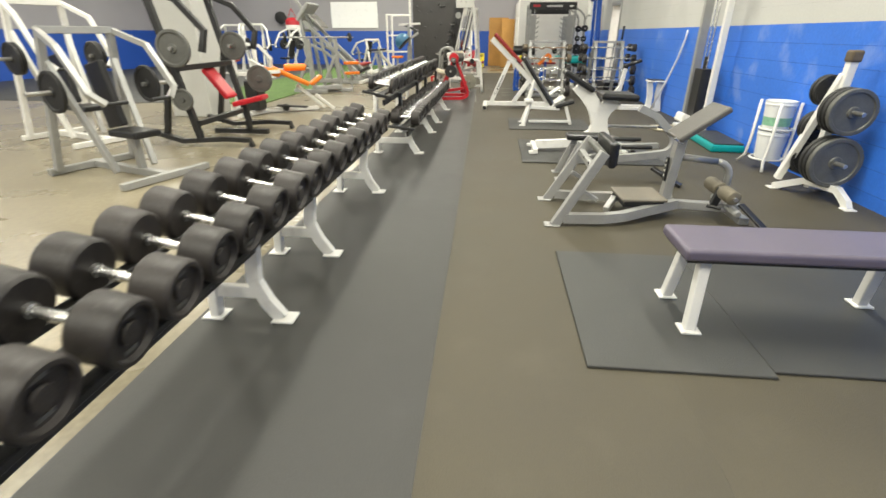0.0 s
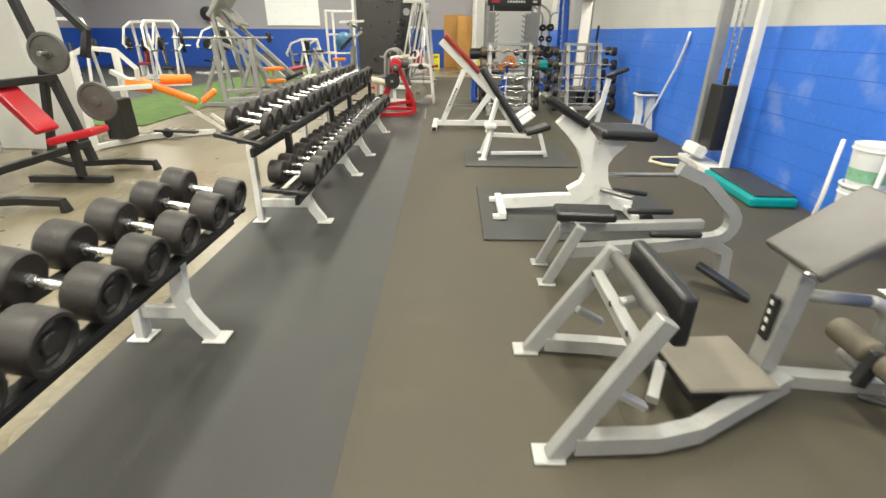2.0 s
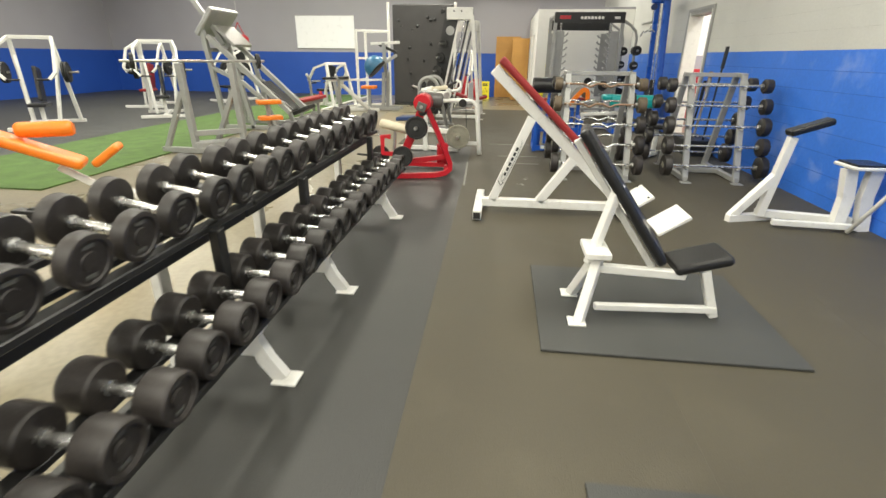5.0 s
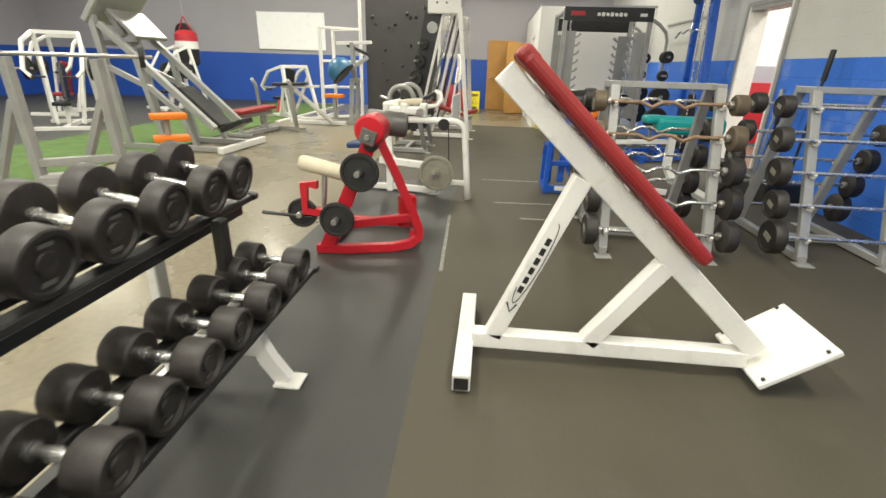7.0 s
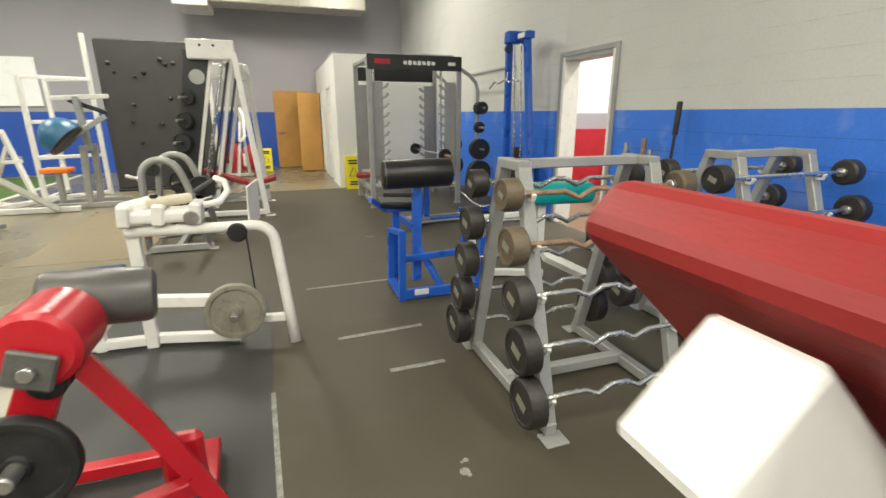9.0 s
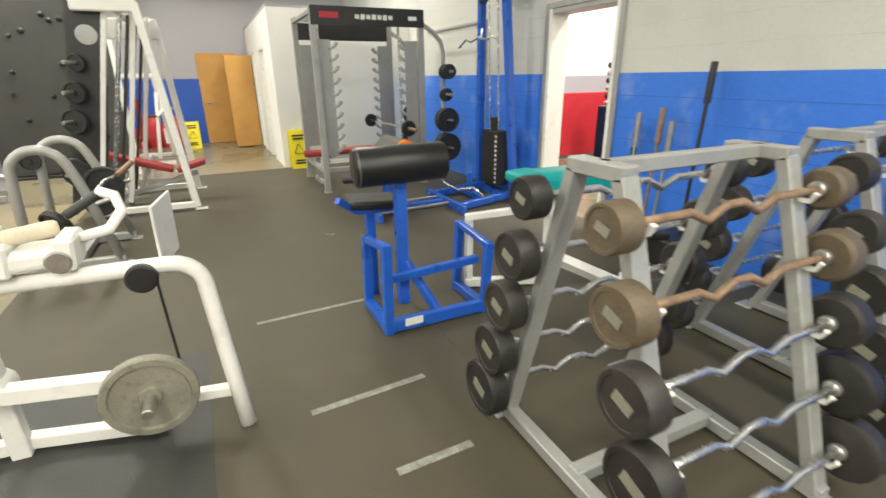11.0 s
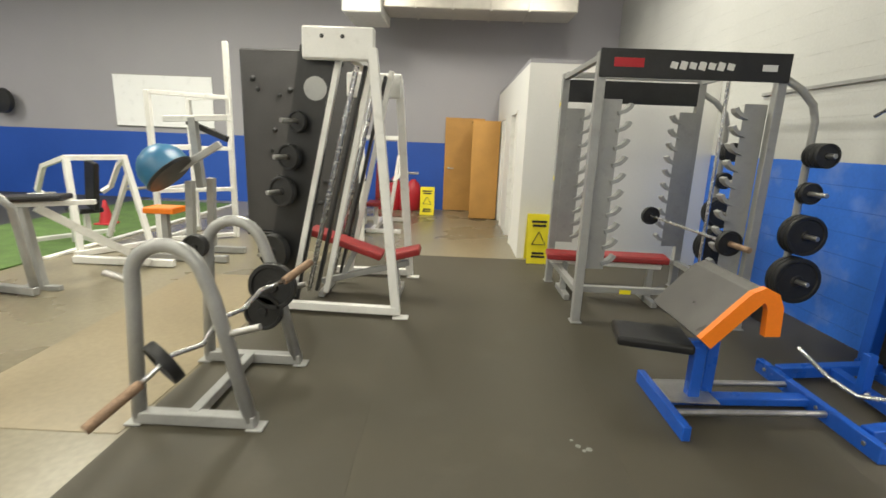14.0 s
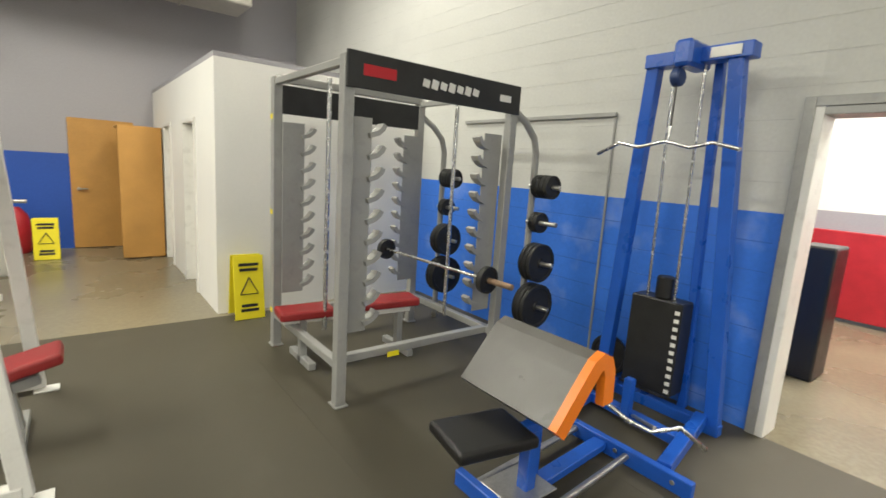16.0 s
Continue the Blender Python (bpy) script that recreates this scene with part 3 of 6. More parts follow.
def glute_machine():
    ob = thing("lower_back_bench", (2.9, 2.5, F), "grey steel kneeling machine with step plate, pad and foam rollers", "exercise machine")
    for y, yt in ((2.2, 2.24), (2.855, 2.8)):
        part("leg", bar((2.17, y, F), (2.5, yt, 0.6), 0.055, 0.075), M_SILVER, ob)
        part("gusset", bar((2.36, yt - 0.01, 0.3), (2.49, yt, 0.22), 0.04, 0.03), M_SILVER, ob)
        feet(((2.15, y),), ob, M_SILVER, 0.12, 0.1, F)
    part("base_beam", sweep([(2.24, 2.21, 0.07), (2.55, 2.23, 0.07), (2.72, 2.27, 0.08), (3.2, 2.52, 0.12)], 0.065, 0.075), M_SILVER, ob)
    part("base_beam", sweep([(2.24, 2.84, 0.07), (2.5, 2.82, 0.07), (2.7, 2.76, 0.09), (3.2, 2.6, 0.12)], 0.06, 0.07), M_SILVER, ob)
    part("tail_beam", bar((3.15, 2.58, 0.10), (3.72, 2.52, 0.10), 0.07), M_SILVER, ob)
    part("tail_foot", slab(3.66, 3.74, 2.36, 2.68, F, 0.064, 0.004), M_SILVER, ob)
    part("step", box((0.37, 0.36, 0.022), pose(2.9, 2.565, 0.175, 0, 0, 4), 0.006), M_STEP, ob, "brown grey step plate")
    part("step_tray", box((0.33, 0.32, 0.05), pose(2.9, 2.565, 0.138, 0, 0, 4), 0.006), M_BLACK, ob)
    part("step_bracket", bar((2.72, 2.62, 0.12), (2.62, 2.44, 0.07), 0.05), M_SILVER, ob)
    mast = part("upright", bar((3.12, 2.58, 0.1), (3.17, 2.58, 0.68), 0.075, 0.09), M_SILVER, ob)
    part("label_strip", slab(3.085, 3.1, 2.555, 2.605, 0.3, 0.5, 0.002), M_BLACK, mast, "black lettered strip")
    for k in range(4):
        part("letter_bar", slab(3.082, 3.085, 2.572, 2.588, 0.335 + 0.042 * k, 0.355 + 0.042 * k, 0), M_WHITE, mast, "pale letter shape")
    pad = part("chest_pad", padbox((3.1, 2.58, 0.66), (3.43, 2.58, 0.91), 0.33, 0.045, 0.015), M_GREYPAD, ob)
    part("pad_lip", bar((3.06, 2.44, 0.68), (3.13, 2.44, 0.64), 0.02, 0.02), M_CHROME, pad)
    part("side_rail", sweep([(3.2, 2.6, 0.5), (3.5, 2.62, 0.46)] + arc((3.5, 2.62, 0.34), 0.12, 90, 0, "y", 6) + [(3.62, 2.62, 0.12)], 0.028, round_=True), M_SILVER, ob)
    for ya, yb in ((2.3, 2.48), (2.55, 2.75)):
        part("roller", roller((3.555, ya, 0.24), (3.54, yb, 0.25), 0.058), M_BROWNFOAM, ob)
        part("roller", roller((3.60, ya - 0.02, 0.12), (3.59, yb - 0.02, 0.13), 0.03), M_SILVER, ob)
    part("roller_axle", rod((3.556, 2.275, 0.24), (3.538, 2.77, 0.25), 0.016), M_BRUSHED, ob)
    part("roller_bracket", bar((3.5, 2.515, 0.11), (3.545, 2.515, 0.27), 0.06, 0.045), M_BLACK, ob)
    part("pin", rod((3.4, 2.4, 0.15), (3.5, 2.36, 0.14), 0.014), M_BLACK, ob)
    part("foot_lever", bar((3.66, 2.4, 0.17), (3.79, 2.2, 0.03), 0.07, 0.02), M_BLACK, ob)
    part("cross_roller", roller((2.495, 2.26, 0.575), (2.495, 2.79, 0.575), 0.032), M_GREYPLATE, ob)
    part("cross_tube", bar((2.43, 2.25, 0.47), (2.43, 2.81, 0.48), 0.05), M_SILVER, ob)
    for y in (2.3, 2.5, 2.75):
        part("bolt", rod((2.4, y, 0.5), (2.395, y, 0.5), 0.012, 8), M_BLACK, ob)
    knee = part("knee_pad", padbox((2.575, 2.26, 0.565), (2.575, 2.77, 0.565), 0.06, 0.2, 0.02), M_PAD, ob)
    part("pad_board", slab(2.607, 2.62, 2.3, 2.73, 0.48, 0.65, 0.003), M_BLACK, knee)
    part("pad_arm", bar((2.44, 2.5, 0.5), (2.56, 2.5, 0.53), 0.04), M_SILVER, ob)


def hyper_bench():
    ob = thing("hyperextension_bench", (3.0, 3.7, F), "low grey steel bench with curved tail and small pad", "exercise machine")
    part("pad", padbox((2.42, 3.7, 0.44), (2.78, 3.68, 0.44), 0.2, 0.06), M_PAD, ob)
    for y in (3.56, 3.85):
        part("leg", bar((2.38, y, F), (2.55, y - 0.03, 0.41), 0.06), M_SILVER, ob)
    feet(((2.38, 3.56), (2.38, 3.85)), ob, M_SILVER, 0.11, 0.1, F)
    part("beam", sweep([(2.5, 3.64, 0.2), (3.1, 3.66, 0.24), (3.4, 3.67, 0.28)] + arc((3.4, 3.67, 0.40), 0.12, -90, 40, "y", 6) + [(3.3, 3.67, 0.66), (3.12, 3.67, 0.74)], 0.07), M_SILVER, ob)
    part("beam", bar((2.48, 3.8, 0.30), (3.4, 3.78, 0.34), 0.06), M_SILVER, ob)
    part("tail", sweep([(3.4, 3.67, 0.26), (3.52, 3.67, 0.2), (3.54, 3.67, F)], 0.07), M_SILVER, ob)
    part("foot_lever", bar((3.3, 3.55, 0.16), (3.56, 3.38, 0.02), 0.08, 0.03), M_BLACK, ob)
    for y in (3.9, 3.5):
        part("handle", roller((2.95, y, 0.38), (3.25, y, 0.38), 0.022), M_BLACK, ob)


def tbar_bench():
    ob = thing("chest_support_bench", (2.8, 4.85, MZ), "white steel chest-support bench with black pads on a mat", "exercise machine")
    part("front_foot", bar((2.2, 4.62, 0.06), (2.2, 5.16, 0.06), 0.06), M_WHITE, ob)
    for y in (4.66, 5.12):
        part("foot", slab(2.12, 2.2, y - 0.03, y + 0.03, MZ, MZ + 0.035, 0.004), M_WHITE, ob)
    part("spine", sweep([(2.22, 4.88, 0.10), (2.7, 4.88, 0.13), (3.0, 4.88, 0.14), (3.34, 4.88, 0.08)], 0.085, 0.10), M_WHITE, ob)
    part("mast", sweep([(2.82, 4.88, 0.16), (2.94, 4.88, 0.24), (2.985, 4.88, 0.36), (2.95, 4.88, 0.5), (2.89, 4.88, 0.62), (2.79, 4.88, 0.74), (2.68, 4.88, 0.85)], 0.10, 0.17), M_WHITE, ob)
    part("mast", sweep([(3.1, 4.88, 0.14), (3.02, 4.88, 0.3), (3.0, 4.88, 0.46), (3.05, 4.88, 0.57), (3.16, 4.88, 0.68)], 0.098, 0.17), M_WHITE, ob)
    part("chest_pad", padbox((2.5, 4.9, 1.0), (2.87, 4.9, 0.78), 0.28, 0.07, 0.03), M_PAD, ob)
    part("seat_pad", padbox((2.95, 4.88, 0.73), (3.40, 4.88, 0.71), 0.42, 0.08, 0.035), M_PAD, ob)
    part("rear_foot", bar((3.3, 4.6, 0.06), (3.3, 5.1, 0.06), 0.06), M_WHITE, ob)
    part("peg", rod((3.05, 4.82, 0.24), (3.25, 4.6, 0.24), 0.022), M_BRUSHED, ob)
    part("peg", rod((3.2, 4.95, 0.2), (3.5, 4.95, 0.16), 0.022), M_BLACK, ob)
    part("roller", roller((3.38, 4.55, 0.07), (3.38, 4.66, 0.07), 0.05), M_PAD, ob)
    part("link_bar", rod((3.1, 4.9, 0.35), (3.75, 4.98, 0.33), 0.02), M_BRUSHED, ob)


def incline_seat():
    ob = thing("incline_bench", (2.5, 6.85, MZ), "white steel incline bench with black pads on a rubber mat", "bench")
    for y in (6.69, 7.05):
        part("leg", bar((2.15, y, MZ), (2.26, 6.87, 0.4), 0.055), M_WHITE, ob)
    feet(((2.14, 6.69), (2.14, 7.05)), ob, M_WHITE, 0.1, 0.1, MZ)
    part("frame_rail", bar((2.2, 6.87, 0.3), (2.75, 6.87, 0.28), 0.05), M_WHITE, ob)
    part("foot_rail", bar((2.25, 6.8, 0.08), (2.95, 6.85, 0.08), 0.04), M_WHITE, ob)
    part("leg", bar((2.95, 6.87, MZ), (2.85, 6.87, 0.32), 0.05), M_WHITE, ob)
    part("strut", bar((2.2, 6.87, 0.32), (2.33, 6.95, 0.78), 0.05), M_WHITE, ob)
    part("back_frame", bar((2.085, 7.07, 1.0), (2.6, 6.99, 0.27), 0.045, 0.04), M_WHITE, ob)
    part("back_pad", padbox((2.115, 7.07, 1.07), (2.64, 6.98, 0.33), 0.27, 0.06, 0.025), M_PAD, ob)
    part("seat_pad", padbox((2.68, 6.95, 0.31), (2.98, 6.95, 0.40), 0.26, 0.06, 0.025), M_PAD, ob)
    part("seat_plate", box((0.2, 0.25, 0.02), pose(2.66, 7.05, 0.55, 0, -35, 0), 0.004), M_WHITE, ob)
    part("foot_pad", slab(2.16, 2.3, 6.75, 6.99, 0.39, 0.43, 0.006), M_WHITE, ob)


def leaning_bench():
    ob = thing("standing_incline_bench", (2.1, 8.87, F), "white square-tube leaning bench with long dark red pad and foot plate", "bench")
    y = 8.78
    foot = part("base_foot", bar((1.47, 8.46, 0.06), (1.47, 9.26, 0.06), 0.08, 0.085), M_WHITE, ob)
    # thin black sheet stands in for the shade inside the tube
    part("tube_hollow_shade", slab(1.438, 1.502, 8.452, 8.458, 0.03, 0.09, 0.001), M_BLACK, foot, "black sheet for the dark inside the open tube")
    part("base_rail", bar((1.5, y, 0.11), (2.78, y, 0.11), 0.08), M_WHITE, ob)
    part("strut", bar((1.6, y, 0.13), (1.93, y, 0.92), 0.08), M_WHITE, ob)
    part("strut", bar((2.05, y, 0.13), (2.34, y, 0.55), 0.08), M_WHITE, ob)
    part("back_rail", bar((1.565, y, 1.335), (2.82, y, 0.15), 0.075, 0.10), M_WHITE, ob)
    part("back_pad", padbox((1.645, y + 0.05, 1.395), (2.48, y + 0.05, 0.60), 0.31, 0.065, 0.025), M_RED, ob)
    part("pad_cap", padbox((1.622, y + 0.05, 1.417), (1.69, y + 0.05, 1.353), 0.30, 0.071, 0.022), M_RED, ob, "bare brick red pad end")
    plate_ = part("foot_plate", box((0.36, 0.44, 0.03), pose(2.93, y + 0.06, 0.155, 0, -36, 0), 0.006), M_WHITE, ob)
    for dx, dy in ((-0.14, -0.2), (0.14, -0.2), (-0.14, 0.2), (0.14, 0.2)):
        part("bolt", rod((2.92 + dx * 0.8, y + 0.06 + dy, 0.165 + dx * 0.59), (2.913 + dx * 0.8, y + 0.06 + dy, 0.175 + dx * 0.59), 0.009, 8), M_BLACK, plate_)
    # emblem bars on the front strut
    for k in range(6):
        t = 0.34 + k * 0.06
        cx, cz = 1.6 + 0.33 * t, 0.13 + 0.79 * t
        part("emblem_bar", box((0.035, 0.003, 0.022), pose(cx, y - 0.0415, cz, 0, -67, 0), 0), M_BLACK, ob, "dark emblem stroke")
    ring = [(1.6 + 0.33 * (0.5 + 0.25 * math.cos(a)) + 0.028 * math.sin(a) * 0.92, y - 0.042, 0.13 + 0.79 * (0.5 + 0.25 * math.cos(a)) - 0.028 * math.sin(a) * 0.39) for a in [math.pi * 2 * k / 28 for k in range(19)]]
    part("emblem_ring", sweep(ring, 0.006, 0.003), M_BLACK, ob, "dark open oval emblem")
    part("emblem_line", sweep([(1.655, y - 0.042, 0.33), (1.67, y - 0.042, 0.28), (1.70, y - 0.042, 0.32)], 0.008, 0.003), M_BLACK, ob, "dark emblem stroke")


flat_bench()
glute_machine()
hyper_bench()
tbar_bench()
incline_seat()
leaning_bench()


# ---- along the blue wall ----
def plate_tree():
    ob = thing("plate_tree", (4.720, 3.250, F), "white steel plate tree loaded with black iron plates", "plate rack")
    part("mast", bar((4.690, 3.300, 0.12), (4.730, 3.300, 1.22), 0.07), M_WHITE, ob)
    part("brace", bar((4.520, 3.500, 0.1), (4.710, 3.320, 1.1), 0.06), M_WHITE, ob)
    part("base", sweep([(4.490, 3.480, 0.03), (4.670, 3.300, 0.14), (4.770, 3.000, 0.14), (4.790, 2.880, 0.06), (4.790, 2.840, F)], 0.06), M_WHITE, ob)
    feet(((4.49, 3.48), (4.79, 2.83)), ob, M_WHITE, 0.1, 0.1, F)
    part("base", bar((4.690, 3.300, 0.1), (4.970, 3.450, 0.03), 0.06), M_WHITE, ob)
    part("cap", padbox((4.730, 3.300, 1.2), (4.730, 3.300, 1.3), 0.1, 0.1), M_BROWNPLATE, ob)
    for z, r in ((0.37, 0.225), (0.81, 0.2)):
        part("peg", rod((4.710, 3.300, z), (4.710, 2.920, z), 0.02), M_BRUSHED, ob)
        for k in range(3):
            solo("weight_plate", plate((4.710, 3.210 - 0.06 * k, z), (4.710, 3.162 - 0.06 * k, z), r), M_GREYPLATE if k == 2 else M_IRON, "black iron plate on the plate tree", "weight plate", "plates on the tree")
    for z, r in ((0.32, 0.16), (0.62, 0.15), (0.95, 0.14)):
        part("peg", rod((4.710, 3.300, z), (4.710, 3.700, z), 0.02), M_BRUSHED, ob)
        for k in range(2):
            solo("weight_plate", plate((4.710, 3.420 + 0.05 * k, z), (4.710, 3.460 + 0.05 * k, z), r), M_IRON, "black iron plate on the plate tree", "weight plate", "plates on the tree")


def bucket_stand():
    ob = thing("bucket_stand", (4.78, 4.3, F), "white tube stand holding two white buckets", "stand")
    for x, y in ((4.66, 4.5), (4.66, 4.08), (4.93, 4.2)):
        part("leg", sweep([(x - 0.02, y + (0.1 if y > 4.3 else -0.06), F + 0.015), (x, y, 0.12), (x + 0.02, y, 0.3), (x + 0.03, y, 0.75)], 0.016, round_=True), M_WHITE, ob)
    part("shelf_ring", sweep(arc((4.78, 4.28, 0.13), 0.16, 0, 360, "z", 20), 0.012, round_=True), M_WHITE, ob)
    part("shelf_ring", sweep(arc((4.8, 4.28, 0.46), 0.16, 0, 360, "z", 20), 0.012, round_=True), M_WHITE, ob)
    for z in (0.135, 0.46):
        b = thing("bucket", (4.79, 4.28, z), "white plastic bucket in the stand", "bucket", "buckets")
        part("pail", lathe((4.79, 4.28, z), (4.79, 4.28, z + 0.3), [(0, 0), (0, 0.125), (0.03, 0.128), (0.85, 0.148), (0.86, 0.156), (0.9, 0.156), (0.91, 0.15), (1, 0.153), (1, 0.145), (0.93, 0.14), (0.93, 0)], 28), M_PLASTIC, b)
        if z > 0.3:
            part("label_band", lathe((4.79, 4.28, z + 0.04), (4.79, 4.28, z + 0.13), [(0, 0.1335), (1, 0.1385)], 28), M_GREENPR, b, "pale green printed label")


def cable_column():
    ob = thing("cable_column", (4.75, 6.4, F), "tall white and grey cable column with black weight stack", "exercise machine")
    part("post", bar((4.78, 6.1, F), (4.78, 6.1, 2.6), 0.08), M_WHITE, ob)
    part("post", bar((4.75, 6.75, F), (4.75, 6.75, 2.6), 0.12, 0.08), M_SILVER, ob)
    part("head", bar((4.77, 6.05, 2.64), (4.75, 6.8, 2.64), 0.09), M_WHITE, ob)
    for y in (6.38, 6.5):
        part("guide_rod", rod((4.76, y, 0.2), (4.76, y, 2.56), 0.012), M_CHROME, ob)
    part("weight_stack", slab(4.68, 4.84, 6.3, 6.58, 0.25, 0.95, 0.006), M_BLACK, ob)
    part("stack_stem", rod((4.76, 6.44, 0.95), (4.76, 6.44, 1.12), 0.03), M_BLACK, ob)
    part("base", slab(4.6, 4.86, 6.05, 6.85, F, 0.1, 0.01), M_WHITE, ob)
    part("carriage", box((0.16, 0.3, 0.14), pose(4.62, 6.5, 0.22, 0, 20, 0), 0.02), M_WHITE, ob)
    part("foot_loop", sweep([(4.62, 6.3, 0.05), (4.3, 6.5, 0.03), (4.2, 6.68, 0.03), (4.28, 6.85, 0.03), (4.45, 6.85, 0.03), (4.62, 6.8, 0.05)], 0.02, round_=True), M_CREAM, ob, "pale tube loop")
    part("foot_pad", slab(4.32, 4.58, 6.5, 6.78, F, 0.05, 0.01), M_PAD, ob)


def step_platform():
    ob = thing("step_platform", (4.8, 5.6, F), "aerobic step with black top and teal sides on the floor", "step")
    part("side_body", box((0.42, 1.02, 0.09), pose(4.74, 5.55, F + 0.046, 0, 0, -3), 0.025, 2), M_TEAL, ob)
    part("top_sheet", box((0.36, 0.98, 0.02), pose(4.76, 5.57, F + 0.1, 0, 0, -3), 0.006), M_MAT, ob)


def wall_bench():
    ob = thing("white_step_bench", (4.4, 8.8, F), "white steel bench frame with black pads beside the blue wall", "bench")
    part("base_foot", bar((3.82, 8.8, 0.04), (4.3, 8.95, 0.04), 0.07), M_WHITE, ob)
    part("mast", bar((3.85, 8.82, 0.05), (4.18, 8.85, 0.46), 0.07), M_WHITE, ob)
    part("mast", bar((4.12, 8.86, 0.06), (4.22, 8.84, 0.8), 0.07), M_WHITE, ob)
    part("base_rail", bar((4.1, 8.9, 0.08), (4.85, 8.75, 0.08), 0.07), M_WHITE, ob)
    part("base_rail", bar((4.15, 8.68, 0.06), (4.85, 8.62, 0.06), 0.05), M_WHITE, ob)
    part("arm_pad", padbox((4.18, 8.86, 0.83), (4.5, 8.84, 0.95), 0.14, 0.06), M_PAD, ob)
    part("pedestal", sweep([(4.72, 8.72, 0.05), (4.74, 8.74, 0.3), (4.70, 8.75, 0.56)], 0.1, 0.08), M_WHITE, ob)
    part("pedestal", sweep([(4.92, 8.7, F), (4.88, 8.72, 0.3), (4.90, 8.73, 0.56)], 0.1, 0.08), M_WHITE, ob)
    part("top_plate", box((0.3, 0.3, 0.03), pose(4.8, 8.75, 0.58), 0.008), M_WHITE, ob)
    part("step_pad", box((0.26, 0.27, 0.02), pose(4.8, 8.75, 0.603), 0.006), M_PAD, ob)
    p = thing("pole", (4.8, 8.5, F), "bent white plastic pole leaning on the blue wall", "pole")
    part("tube", sweep([(4.72, 8.56, F + 0.02), (4.84, 8.36, 0.5), (4.93, 8.15, 1.0), (4.96, 8.02, 1.35), (4.965, 8.0, 1.48)], 0.018, round_=True), M_WHITE, p)


plate_tree()
bucket_stand()
cable_column()
step_platform()
wall_bench()


# ---- barbell racks ----
def round_head(x, y, z, s, r, parent, material):
    h = part("head", lathe((x, y, z), (x + s * 0.09, y, z), [(0, 0), (0, r * 0.85), (0.12, r), (0.85, r), (1, r * 0.93), (1, r * 0.8), (0.95, r * 0.78), (0.95, 0)], 22), material, parent)
    part("face_mark", box((0.004, r * 0.7, r * 0.35), pose(x + s * 0.0885, y, z, 20, 0, 0), 0), M_OLIVE, h, "worn pale cast numbers")


def barbell(x0, x1, y, z, r, curl, material, shaft):
    ob = thing("curl_bar" if curl else "fixed_barbell", ((x0 + x1) / 2, y, z), "fixed curl bar with black heads on the rack" if curl else "fixed straight barbell with black heads on the rack", "barbell", "curl bars on the rack" if curl else "barbells on the rack")
    m = (x0 + x1) / 2
    if curl:
        pts = [(x0, y, z), (x0 + 0.12, y, z), (m - 0.2, y, z + 0.0), (m - 0.12, y, z - 0.035), (m - 0.04, y, z + 0.005), (m + 0.04, y, z + 0.005), (m + 0.12, y, z - 0.035), (m + 0.2, y, z), (x1 - 0.12, y, z), (x1, y, z)]
        part("shaft", sweep(pts, 0.014, round_=True), shaft, ob)
    else:
        part("shaft", rod((x0, y, z), (x1, y, z), 0.014), shaft, ob)
    for x, s in ((x0, -1), (x1, 1)):
        round_head(x, y, z, s, r, ob, material)
        part("collar", rod((x, y, z), (x - s * 0.03, y, z), 0.03), M_BRUSHED, ob)


def bar_rack(name, xa, xb, yf, yr, yt, label):
    ob = thing(name, ((xa + xb) / 2, (yf + yr) / 2, F), label, "barbell rack", "barbell racks")
    for x in (xa, xb):
        part("upright", bar((x, yf, 0.04), (x, yt - 0.1, 1.24), 0.07, 0.05), M_SILVER, ob)
        part("upright", bar((x, yr, 0.04), (x, yt + 0.1, 1.24), 0.07, 0.05), M_SILVER, ob)
        part("top_cap", bar((x, yt - 0.12, 1.25), (x, yt + 0.12, 1.25), 0.07, 0.05), M_SILVER, ob)
        part("base_bar", bar((x, yf - 0.03, 0.05), (x, yr + 0.03, 0.05), 0.06), M_SILVER, ob)
        feet(((x, yf - 0.05), (x, yr + 0.05)), ob, M_SILVER, 0.12, 0.1, F)
        for k in range(5):
            for y0, y1, s in ((yf, yt - 0.1, -1), (yr, yt + 0.1, 1)):
                z = 0.2 + k * 0.23
                y = y0 + (y1 - y0) * (z - 0.04) / 1.2
                part("hook", sweep([(x, y, z - 0.02), (x, y + s * 0.07, z - 0.02), (x, y + s * 0.085, z + 0.01)], 0.02, 0.015), M_WHITE, ob)
    part("top_beam", bar((xa, yt, 1.25), (xb, yt, 1.25), 0.05), M_SILVER, ob)
    part("base_beam", bar((xa, (yf + yr) / 2, 0.06), (xb, (yf + yr) / 2, 0.06), 0.06), M_SILVER, ob)
    return ob


def fill_bars(xa, xb, yf, yr, yt, over, curl, seed, skip=()):
    r_ = random.Random(seed)
    for k in range(5):
        for side, (y0, y1, s) in enumerate(((yf, yt - 0.1, -1), (yr, yt + 0.1, 1))):
            if (k, side) in skip:
                continue
            z = 0.2 + k * 0.23
            y = y0 + (y1 - y0) * (z - 0.04) / 1.2 + s * 0.055
            old = curl and side == 0 and k >= 3
            barbell(xa - over, xb + over, y, z + 0.012, 0.125 - 0.011 * k + r_.uniform(-0.006, 0.006), curl, M_BROWNPLATE if old else M_RUBHEAD, M_RUST if old else M_CHROME)


